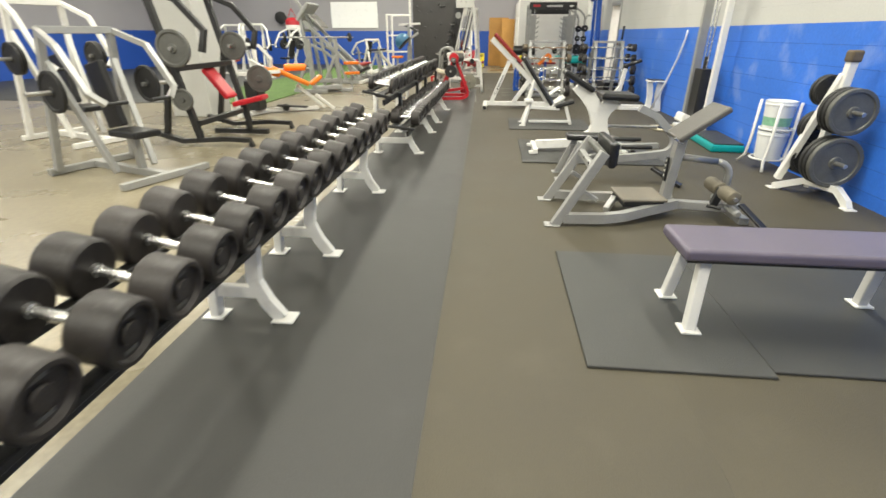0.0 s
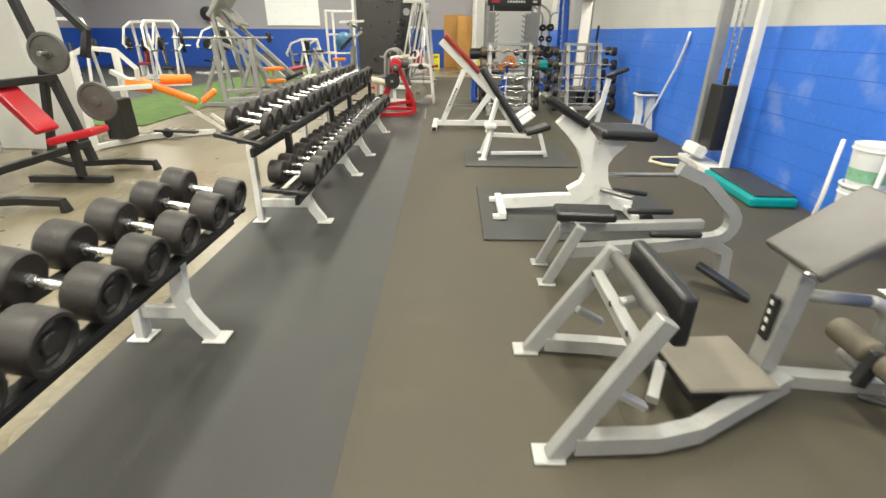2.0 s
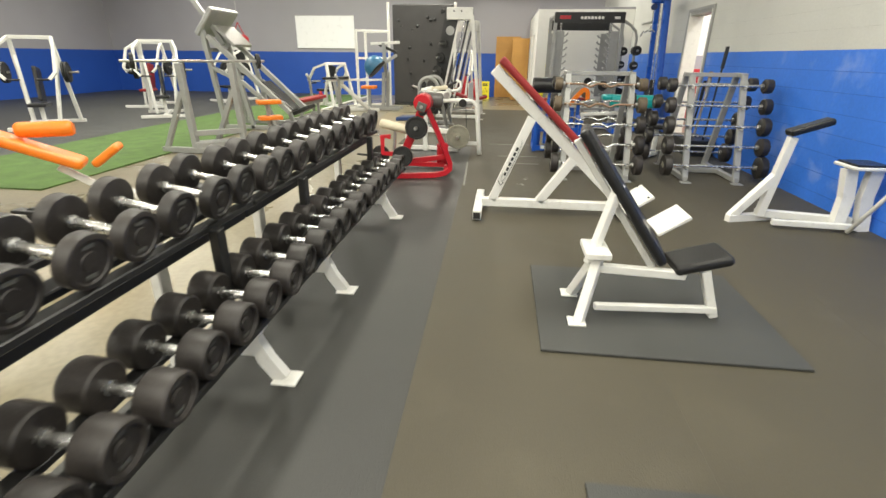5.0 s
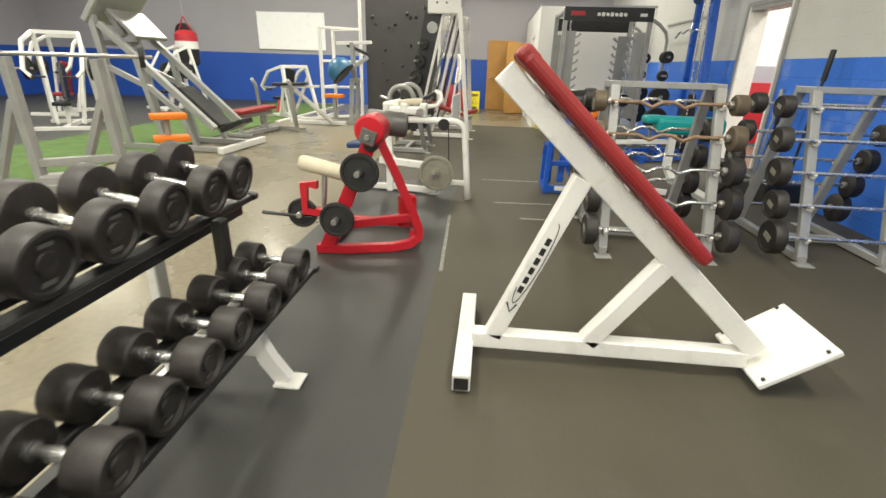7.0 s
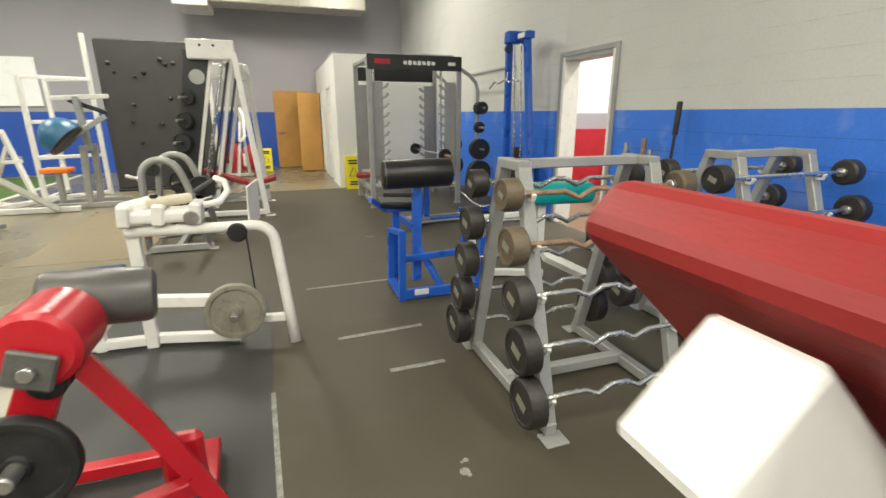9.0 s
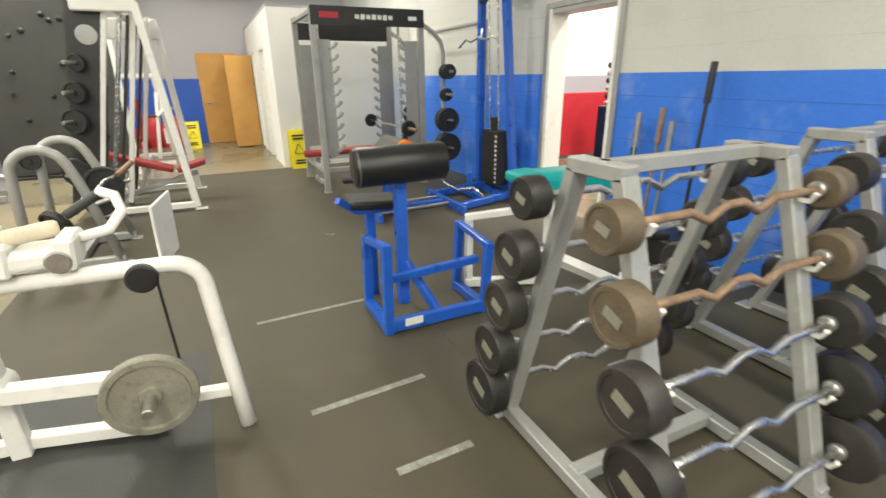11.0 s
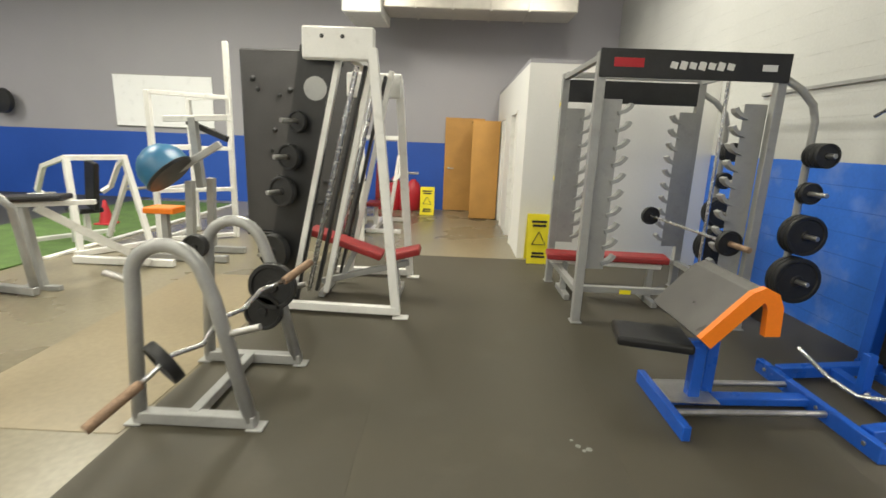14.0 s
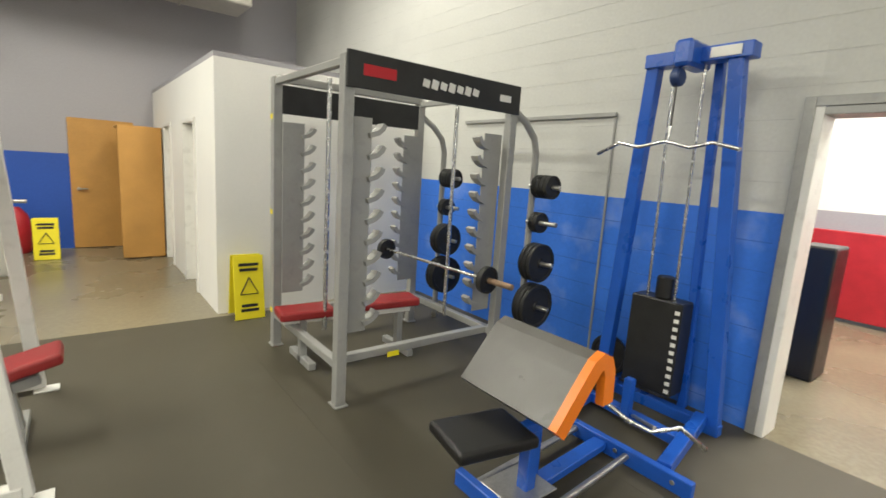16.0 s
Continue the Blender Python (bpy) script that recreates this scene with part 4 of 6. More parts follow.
bar_rack("curl_bar_rack", 2.45, 3.22, 10.28, 11.18, 10.75, "grey steel A-frame rack of curl bars")
fill_bars(2.45, 3.22, 10.28, 11.18, 10.75, 0.07, True, 1)
bar_rack("barbell_rack", 3.95, 4.55, 10.35, 11.35, 10.85, "grey steel A-frame rack of straight barbells")
fill_bars(3.95, 4.55, 10.35, 11.35, 10.85, 0.2, False, 2)
# bars leaning in a holder by the doorway
h = thing("bar_holder", (4.8, 12.6, F), "upright bars standing in a floor holder at the blue wall", "bar holder")
part("base", slab(4.55, 4.97, 12.1, 13.0, F, 0.25, 0.015), M_BLACK, h)
for k, (y, x, z1, m_) in enumerate(((12.2, 4.8, 1.6, M_BLACK), (12.45, 4.75, 1.15, M_BRUSHED), (12.6, 4.8, 1.25, M_RUST), (12.8, 4.75, 1.2, M_BRUSHED), (12.9, 4.85, 1.1, M_BLACK))):
    bb = part("bar", rod((x, y, 0.2), (x + 0.06, y, z1 - 0.3), 0.014), m_, h)
    part("sleeve", rod((x + 0.06, y, z1 - 0.3), (x + 0.075, y, z1), 0.026), m_, bb)


# ---- red plate machine ----
def red_machine():
    ob = thing("red_plate_machine", (0.65, 10.1, F), "red steel plate-loaded machine with black plates and cream roller", "exercise machine")
    part("base_loop", sweep([(0.30, 9.95, 0.045), (0.55, 9.98, 0.045), (0.85, 10.07, 0.045), (0.97, 10.12, 0.06), (1.03, 10.15, 0.11), (1.03, 10.15, 0.18), (0.98, 10.13, 0.32), (0.88, 10.09, 0.58), (0.76, 10.03, 0.86)], 0.06), M_REDPAINT, ob)
    part("mast", bar((0.37, 9.97, 0.05), (0.72, 10.0, 0.86), 0.07, 0.10), M_REDPAINT, ob)
    part("base_rail", bar((0.34, 10.62, 0.06), (0.98, 10.62, 0.06), 0.06), M_REDPAINT, ob)
    part("base_rail", bar((0.37, 9.98, 0.06), (0.37, 10.62, 0.06), 0.06), M_REDPAINT, ob)
    part("base_rail", bar((0.99, 10.16, 0.12), (0.95, 10.62, 0.06), 0.06), M_REDPAINT, ob)
    part("cross_rail", bar((0.45, 10.05, 0.2), (0.98, 10.16, 0.26), 0.06), M_REDPAINT, ob)
    part("pivot_plate", box((0.11, 0.02, 0.10), pose(0.715, 9.915, 0.88, 0, 20, 0), 0.006), M_GREYPLATE, ob)
    part("pivot_bolt", rod((0.715, 9.905, 0.88), (0.715, 9.885, 0.88), 0.02, 8), M_BRUSHED, ob)
    part("side_plate", slab(0.86, 1.0, 10.2, 10.26, 0.15, 0.42, 0.02), M_REDPAINT, ob)
    part("head_block", lathe((0.72, 9.93, 0.92), (0.72, 10.14, 0.92), [(0, 0), (0, 0.09), (0.06, 0.105), (0.94, 0.105), (1, 0.09), (1, 0)], 20), M_REDPAINT, ob)
    part("pivot", rod((0.72, 9.95, 0.82), (0.72, 10.1, 0.82), 0.05), M_BLACK, ob)
    part("head_pad", roller((0.62, 10.24, 0.95), (0.92, 10.30, 0.92), 0.09), M_GREYPAD, ob)
    part("arm", sweep([(0.45, 10.0, 0.3), (0.22, 9.98, 0.32), (0.22, 9.98, 0.52), (0.32, 9.98, 0.52)], 0.055), M_REDPAINT, ob)
    part("roller_post", rod((0.36, 9.98, 0.35), (0.38, 9.98, 0.62), 0.02), M_BRUSHED, ob)
    part("roller", roller((0.2, 9.98, 0.68), (0.55, 10.0, 0.6), 0.055), M_CREAM, ob)
    part("grip", rod((-0.1, 9.95, 0.3), (0.28, 9.98, 0.27), 0.014), M_BLACK, ob)
    for x, y, z, r in ((0.66, 9.86, 0.645, 0.135), (0.49, 9.84, 0.305, 0.125), (0.19, 9.97, 0.30, 0.11)):
        part("peg", rod((x, y + 0.1, z), (x, y - 0.06, z), 0.022), M_BRUSHED, ob)
        solo("weight_plate", plate((x, y + 0.04, z), (x, y, z), r), M_IRON, "black iron plate on the red machine", "weight plate", "plates on the red machine")


# ---- white plate-loaded frame ----
def white_frame():
    ob = thing("white_calf_machine", (0.8, 11.8, F), "white tubular seated machine with navy seat and cable pulley", "exercise machine")
    part("hoop", sweep([(0.42, 11.85, 0.8), (1.12, 11.8, 0.80)] + arc((1.15, 11.8, 0.68), 0.12, 90, 10, "y", 5) + [(1.31, 11.72, 0.3), (1.34, 11.68, F)], 0.035, round_=True, seg=12), M_WHITE, ob)
    part("post", bar((0.45, 11.9, F), (0.45, 11.88, 0.8), 0.07), M_WHITE, ob)
    part("base_rail", bar((0.4, 11.95, 0.05), (1.0, 11.78, 0.06), 0.06), M_WHITE, ob)
    part("base_rail", bar((0.85, 11.85, 0.15), (1.32, 11.74, 0.17), 0.05), M_WHITE, ob)
    part("lever", bar((0.35, 11.85, 0.36), (1.0, 11.74, 0.33), 0.07), M_WHITE, ob)
    part("lever_hub", rod((0.45, 11.8, 0.36), (0.45, 11.95, 0.36), 0.06), M_WHITE, ob)
    part("loading_peg", rod((0.99, 11.85, 0.27), (0.99, 11.55, 0.27), 0.024), M_BRUSHED, ob)
    solo("weight_plate", plate((0.99, 11.72, 0.27), (0.99, 11.67, 0.27), 0.185), M_OLIVE, "khaki iron plate on the white machine", "weight plate")
    part("carriage", slab(0.42, 0.84, 11.78, 11.96, 0.85, 0.93, 0.025, 3), M_WHITE, ob)
    part("carriage_cap", box((0.24, 0.14, 0.07), pose(0.5, 11.92, 0.95, 0, -12, 8), 0.02, 2), M_WHITE, ob)
    part("thigh_roller", roller((0.56, 11.84, 0.965), (0.8, 11.9, 0.985), 0.032), M_CREAM, ob)
    for x in (0.44, 0.62, 0.82):
        part("clamp", box((0.07, 0.2, 0.13), pose(x, 11.87, 0.9, 0, 6, 0), 0.012), M_WHITE, ob)
    part("knob", rod((0.6, 11.86, 0.97), (0.6, 11.86, 1.02), 0.025), M_BLACK, ob)
    part("roller_guard", rod((0.8, 11.76, 0.88), (0.8, 11.98, 0.88), 0.045), M_BRUSHED, ob)
    part("handle_arm", sweep([(0.85, 11.9, 0.93), (0.95, 11.95, 0.94), (1.0, 12.0, 1.0), (0.98, 12.04, 1.06), (0.92, 12.06, 1.08)], 0.022, round_=True), M_WHITE, ob)
    part("handle_grip", roller((0.80, 12.0, 1.0), (0.94, 12.07, 1.08), 0.02), M_BLACK, ob)
    part("pulley", rod((1.05, 11.74, 0.77), (1.05, 11.78, 0.77), 0.06, 20), M_BLACK, ob)
    part("cable", rod((1.1, 11.75, 0.75), (1.12, 11.72, 0.35), 0.006, 6), M_BLACK, ob)
    part("splash_plate", box((0.012, 0.17, 0.28), pose(1.155, 11.88, 0.93, 10, 6, -20), 0.003), M_WHITE, ob)
    part("seat", padbox((0.0, 11.95, 0.5), (0.32, 11.92, 0.52), 0.3, 0.06), M_NAVY, ob)
    part("seat_post", bar((0.15, 11.93, F), (0.15, 11.93, 0.48), 0.06), M_WHITE, ob)
    part("base_rail", bar((0.05, 11.93, 0.05), (0.45, 11.92, 0.05), 0.06), M_WHITE, ob)


# ---- blue preacher stand ----
def blue_stand():
    ob = thing("blue_preacher_stand", (2.5, 12.4, F), "blue steel preacher stand with thick black arm pad", "preacher bench")
    y0, y1 = 12.15, 12.56
    for x, xt, zf, zr in ((2.2, 2.21, 0.6, 0.53), (2.88, 2.91, 0.5, 0.54)):
        for y, z in ((y0, zf), (y1, zr)):
            part("post", bar((x, y, F), (xt, y, z), 0.055), M_BLUEPAINT, ob)
        part("top_rail", bar((xt, y0, zf - 0.02), (xt, y1, zr - 0.02), 0.045), M_BLUEPAINT, ob)
        part("base_rail", bar((x, y0, 0.05), (x, y1, 0.05), 0.06), M_BLUEPAINT, ob)
    b = part("base_front", bar((2.2, y0, 0.06), (2.88, y0, 0.06), 0.05, 0.08), M_BLUEPAINT, ob)
    part("maker_plate", slab(2.3, 2.42, y0 - 0.029, y0 - 0.025, 0.05, 0.1, 0), M_WHITE, b, "small white maker's plate")
    part("cross_rail", bar((2.2, y0 + 0.1, 0.33), (2.88, y0 + 0.1, 0.36), 0.05), M_BLUEPAINT, ob)
    part("mast", bar((2.38, 12.35, 0.1), (2.42, 12.45, 0.92), 0.07), M_BLUEPAINT, ob)
    part("brace", bar((2.55, 12.2, 0.08), (2.38, 12.42, 0.45), 0.05), M_BLUEPAINT, ob)
    part("arm_pad", lathe((2.12, 12.42, 1.01), (2.70, 12.38, 1.02), [(0, 0), (0, 0.10), (0.01, 0.113), (0.04, 0.119), (0.96, 0.119), (0.99, 0.113), (1, 0.10), (1, 0)], 28), M_PAD, ob)
    part("arm_pad_trim", lathe((2.135, 12.419, 1.0103), (2.145, 12.4184, 1.0105), [(0, 0.115), (0, 0.121), (1, 0.121), (1, 0.115)], 28), M_GREYPAD, ob, "worn pad edge")
    part("seat", padbox((2.15, 12.78, 0.72), (2.5, 12.75, 0.70), 0.3, 0.06), M_PAD, ob)
    part("seat_frame", sweep([(2.05, 12.6, 0.78), (2.2, 12.7, 0.66), (2.45, 12.7, 0.66)], 0.04), M_BLUEPAINT, ob)
    part("seat_post", bar((2.3, 12.75, F), (2.3, 12.75, 0.68), 0.06), M_BLUEPAINT, ob)


def teal_bench():
    ob = thing("teal_preacher_bench", (3.6, 12.3, F), "white steel preacher bench with teal arm pad", "preacher bench")
    part("arm_pad", padbox((3.34, 12.35, 0.80), (4.05, 12.3, 0.80), 0.26, 0.19, 0.06), M_TEAL, ob)
    part("pad_tip", padbox((3.22, 12.37, 0.85), (3.42, 12.36, 0.86), 0.24, 0.08, 0.03), M_TEAL, ob)
    part("mast", sweep([(3.55, 12.33, 0.8), (3.55, 12.33, 0.35), (3.6, 12.25, 0.22), (3.95, 11.95, 0.05)], 0.075), M_WHITE, ob)
    part("arm", bar((2.95, 12.55, 0.56), (3.55, 12.35, 0.62), 0.05), M_WHITE, ob)
    part("post", bar((2.98, 12.55, F), (2.98, 12.55, 0.55), 0.05), M_WHITE, ob)
    part("base_rail", bar((2.95, 12.55, 0.05), (3.6, 12.3, 0.05), 0.06), M_WHITE, ob)
    part("rear_foot", bar((3.8, 11.75, 0.05), (4.1, 12.1, 0.05), 0.06), M_WHITE, ob)
    part("seat", padbox((3.85, 12.0, 0.48), (4.15, 11.85, 0.48), 0.28, 0.06), M_PAD, ob)
    part("seat_post", bar((4.0, 11.92, 0.05), (4.0, 11.92, 0.46), 0.06), M_WHITE, ob)


red_machine()
white_frame()
blue_stand()
teal_bench()


# ---- lat tower and curl seat ----
def lat_tower():
    ob = thing("lat_pulldown_tower", (4.6, 15.0, F), "tall blue lat pulldown tower with black weight stack and chrome bar", "exercise machine")
    for y0, y1 in ((14.55, 14.72), (15.42, 15.25)):
        part("upright", bar((4.72, y0, 0.05), (4.62, y1, 2.48), 0.08, 0.09), M_BLUEPAINT, ob)
    part("inner_upright", bar((4.85, 14.82, 0.05), (4.72, 14.86, 2.48), 0.055), M_BLUEPAINT, ob)
    part("head", bar((4.62, 14.62, 2.5), (4.62, 15.3, 2.5), 0.12, 0.09), M_BLUEPAINT, ob)
    part("pulley_box", box((0.3, 0.12, 0.16), pose(4.58, 14.98, 2.5), 0.02), M_BLUEPAINT, ob)
    part("maker_plate", slab(4.552, 4.558, 14.68, 14.86, 2.47, 2.53, 0), M_WHITE, ob, "white maker's plate")
    part("stack_shroud", slab(4.62, 4.8, 14.82, 15.2, 0.17, 0.86, 0.01), M_BLACK, ob)
    for k in range(11):
        part("stack_tab", slab(4.615, 4.62, 14.83, 14.865, 0.2 + 0.058 * k, 0.228 + 0.058 * k, 0.001), M_WHITE, ob, "pale number tab")
    part("stack_head", rod((4.7, 15.0, 0.86), (4.7, 15.0, 1.02), 0.06), M_BLACK, ob)
    for y in (14.92, 15.12):
        part("guide_rod", rod((4.7, y, 0.86), (4.64, y, 2.46), 0.011), M_CHROME, ob)
    part("cable", rod((4.5, 15.02, 2.45), (4.5, 15.02, 1.98), 0.005, 6), M_BLACK, ob)
    part("pulley", rod((4.5, 14.99, 2.36), (4.5, 15.05, 2.36), 0.06), M_NAVY, ob)
    part("base", bar((4.72, 14.5, 0.05), (4.72, 15.48, 0.05), 0.08), M_BLUEPAINT, ob)
    part("base_arm", bar((4.7, 14.62, 0.1), (3.96, 14.5, 0.06), 0.08), M_BLUEPAINT, ob)
    part("base_arm", bar((4.7, 15.3, 0.1), (3.96, 15.25, 0.06), 0.08), M_BLUEPAINT, ob)
    part("lower_frame", bar((4.3, 14.55, 0.08), (4.35, 15.28, 0.08), 0.07), M_BLUEPAINT, ob)
    part("roller_post", bar((4.3, 14.95, 0.06), (4.3, 14.95, 0.35), 0.06), M_BLUEPAINT, ob)
    b = part("pull_bar", sweep([(4.45, 15.52, 1.86), (4.45, 15.35, 1.94), (4.45, 15.2, 1.91), (4.45, 15.02, 1.95), (4.45, 14.85, 1.91), (4.45, 14.72, 1.94), (4.45, 14.56, 1.9)], 0.013, round_=True), M_CHROME, ob)
    part("hook", rod((4.48, 15.02, 1.95), (4.5, 15.02, 2.05), 0.01), M_CHROME, b)
    lo = part("low_bar", sweep([(3.75, 14.85, 0.42), (3.85, 14.7, 0.30), (3.95, 14.6, 0.24), (4.1, 14.5, 0.27), (4.2, 14.38, 0.16)], 0.014, round_=True), M_CHROME, ob)
    part("low_chain", rod((4.0, 14.6, 0.25), (4.3, 14.9, 0.1), 0.012), M_BRUSHED, ob)
    solo("weight_plate", plate((4.9, 15.5, 0.2), (4.94, 15.5, 0.2), 0.17), M_IRON, "black iron plate leaning on the blue wall", "weight plate")


def curl_seat():
    ob = thing("blue_preacher_bench", (3.3, 14.8, F), "blue steel preacher bench with grey pad edged in orange", "preacher bench")
    part("base_foot", bar((2.92, 15.1, 0.055), (2.92, 14.42, 0.055), 0.05, 0.09), M_BLUEPAINT, ob)
    for y in (14.62, 14.98):
        part("base_rail", rod((2.94, y, 0.07), (3.87, y + 0.06, 0.07), 0.02), M_BRUSHED, ob)
    part("base_rail", bar((2.94, 14.8, 0.06), (3.87, 14.86, 0.06), 0.09, 0.05), M_BLUEPAINT, ob)
    f2 = part("rear_foot", bar((3.89, 15.36, 0.06), (3.89, 14.3, 0.06), 0.05, 0.1), M_BLUEPAINT, ob)
    for y in (14.4, 14.75, 15.05, 15.25):
        part("bolt", rod((3.864, y, 0.07), (3.855, y, 0.07), 0.014, 8), M_BRUSHED, f2)
    part("base_plate", slab(2.95, 3.25, 14.7, 14.96, 0.085, 0.095, 0.003), M_BRUSHED, ob)
    part("seat_post", bar((3.12, 14.8, 0.08), (3.12, 14.8, 0.42), 0.07), M_BLUEPAINT, ob)
    part("seat_frame", bar((2.75, 14.82, 0.42), (3.15, 14.8, 0.43), 0.06), M_BLUEPAINT, ob)
    part("seat_pad", padbox((2.63, 14.9, 0.45), (3.06, 14.82, 0.44), 0.32, 0.06), M_PAD, ob)
    part("mast", bar((3.24, 14.88, 0.08), (3.24, 14.88, 0.62), 0.07), M_BLUEPAINT, ob)
    # sloping pad with rolled top
    bm = sweep([(3.010, 14.9, 0.54), (3.100, 14.9, 0.645), (3.190, 14.9, 0.75), (3.250, 14.9, 0.815), (3.290, 14.9, 0.835), (3.330, 14.9, 0.815), (3.355, 14.9, 0.76), (3.365, 14.9, 0.66)], 0.62, 0.07)
    part("arm_pad", bm, M_GREYPAD, ob)
    part("pad_edge", sweep([(3.010, 14.57, 0.54), (3.100, 14.57, 0.645), (3.190, 14.57, 0.75), (3.250, 14.57, 0.815), (3.290, 14.57, 0.835), (3.330, 14.57, 0.815), (3.355, 14.57, 0.76), (3.365, 14.57, 0.6)], 0.045, 0.085), M_ORANGE, ob, "orange vinyl edge")


lat_tower()
curl_seat()


# ---- power rack ----
def power_rack():
    ob = thing("power_rack", (3.5, 16.9, F), "grey steel power rack with black header, jagged catches and plate pegs", "power rack")
    xa, xb, ya, yb = 2.74, 4.2, 16.2, 17.5
    for x in (xa, xb):
        for y in (ya, yb):
            part("upright", bar((x, y, F), (x, y, 2.34), 0.075), M_SILVER, ob)
        part("side_rail", bar((x, ya, 0.3), (x, yb, 0.3), 0.06), M_SILVER, ob)
        part("side_rail", bar((x, ya, 2.3), (x, yb, 2.3), 0.05), M_SILVER, ob)
        feet(((x, ya), (x, yb)), ob, M_SILVER, 0.1, 0.12, F)
        s = 1 if x == xa else -1
        for y in (ya + 0.06, yb - 0.06):
            tp = part("catch_plate", slab(min(x + s * 0.03, x + s * 0.22), max(x + s * 0.03, x + s * 0.22), y - 0.004, y + 0.004, 0.5, 1.98, 0.002), M_SILVER, ob)
            for k in range(10):
                z = 0.56 + 0.145 * k
                part("catch_tooth", sweep([(x + s * 0.19, y, z), (x + s * 0.25, y, z + 0.02), (x + s * 0.285, y, z + 0.05), (x + s * 0.30, y, z + 0.08)], 0.085, 0.032), M_SILVER, tp)
    h = part("header", slab(xa - 0.03, xb + 0.03, ya - 0.06, ya - 0.04, 2.14, 2.36, 0.004), M_BLACK, ob, "black header panel with pale emblem shapes")
    part("emblem", slab(2.82, 3.06, ya - 0.064, ya - 0.060, 2.22, 2.29, 0.012, 2), M_REDPAINT, h, "rounded red emblem")
    for k in range(7):
        part("letter_bar", box((0.055, 0.003, 0.05 + 0.012 * (k % 2)), pose(3.3 + 0.075 * k, ya - 0.062, 2.245, 0, 12, 0), 0), M_WHITE, h, "pale letter shape")
    part("letter_bar", slab(4.0, 4.12, ya - 0.064, ya - 0.060, 2.22, 2.27, 0.01), M_WHITE, h, "pale letter shape")
    part("rear_header", slab(xa, xb, yb - 0.03, yb + 0.03, 2.05, 2.28, 0.006), M_BLACK, ob)
    part("top_rail", bar((xa, yb, 2.33), (xb, yb, 2.33), 0.06), M_SILVER, ob)
    part("base_rail", bar((xa, yb, 0.3), (xb, yb, 0.3), 0.06), M_SILVER, ob)
    for y in (ya, yb):
        part("outrigger", sweep([(xb, y, 2.2), (xb + 0.18, y, 2.1), (xb + 0.3, y, 1.98), (xb + 0.34, y, 1.85), (xb + 0.34, y, 0.2), (xb + 0.34, y, F)], 0.03, round_=True, seg=12), M_SILVER, ob)
        for z, r, n in ((1.58, 0.10, 4), (1.27, 0.09, 2), (0.92, 0.17, 3), (0.53, 0.2, 3)):
            part("plate_peg", rod((xb + 0.3, y, z), (xb + 0.34, y - 0.3, z), 0.02), M_BRUSHED, ob)
            for k in range(n):
                yy = y - 0.06 - 0.045 * k
                solo("weight_plate", plate((xb + 0.335, yy, z), (xb + 0.335, yy - 0.04, z), r), M_IRON, "black iron plate on the power rack", "weight plate", "plates on the power rack")
    part("guide_rail", rod((xb - 0.12, 16.75, 0.3), (xb - 0.12, 16.75, 2.3), 0.018), M_CHROME, ob)
    part("guide_rail", rod((xa + 0.2, 16.9, 0.3), (xa + 0.2, 16.9, 2.3), 0.018), M_CHROME, ob)
    for z in (0.32, 1.2, 2.0):
        part("decal", slab(xa - 0.04, xa - 0.038, 17.48, 17.54, z, z + 0.04, 0), M_YELLOW, ob, "yellow warning decal")
    part("decal", slab(3.1, 3.2, ya - 0.04, ya - 0.038, 0.3, 0.34, 0), M_YELLOW, ob, "yellow warning decal")
    part("front_beam", bar((xa, ya + 0.1, 0.3), (xb, ya + 0.1, 0.3), 0.06), M_SILVER, ob)
    bb = thing("barbell", (3.84, 16.7, 0.845), "chrome barbell with small black plates in the power rack", "barbell")
    part("shaft", rod((3.78, 17.36, 0.858), (3.908, 16.03, 0.833), 0.014), M_CHROME, bb)
    part("sleeve", rod((3.908, 16.03, 0.833), (3.933, 15.77, 0.828), 0.025), M_RUST, bb)
    part("sleeve", rod((3.78, 17.36, 0.858), (3.768, 17.48, 0.860), 0.025), M_BRUSHED, bb)
    part("bar_plate", plate((3.906, 16.05, 0.8333), (3.911, 16.0, 0.8324), 0.11), M_IRON, bb)
    part("bar_plate", plate((3.782, 17.33, 0.8575), (3.777, 17.38, 0.8584), 0.10), M_IRON, bb)
    b = thing("rack_bench", (3.4, 17.0, F), "flat bench with dark red pads inside the power rack", "bench")
    part("pad", padbox((2.6, 17.05, 0.44), (3.05, 17.0, 0.44), 0.26, 0.07), M_RED, b)
    part("pad", padbox((3.1, 16.98, 0.46), (3.8, 16.85, 0.48), 0.26, 0.07), M_RED, b)
    part("spine", bar((2.65, 17.05, 0.38), (3.75, 16.86, 0.40), 0.06), M_WHITE, b)
    for x, y in ((2.8, 17.02), (3.65, 16.88)):
        part("leg", bar((x, y, F), (x, y, 0.38), 0.06), M_SILVER, b)
        part("foot", bar((x, y - 0.22, 0.04), (x, y + 0.22, 0.04), 0.06), M_SILVER, b)


power_rack()


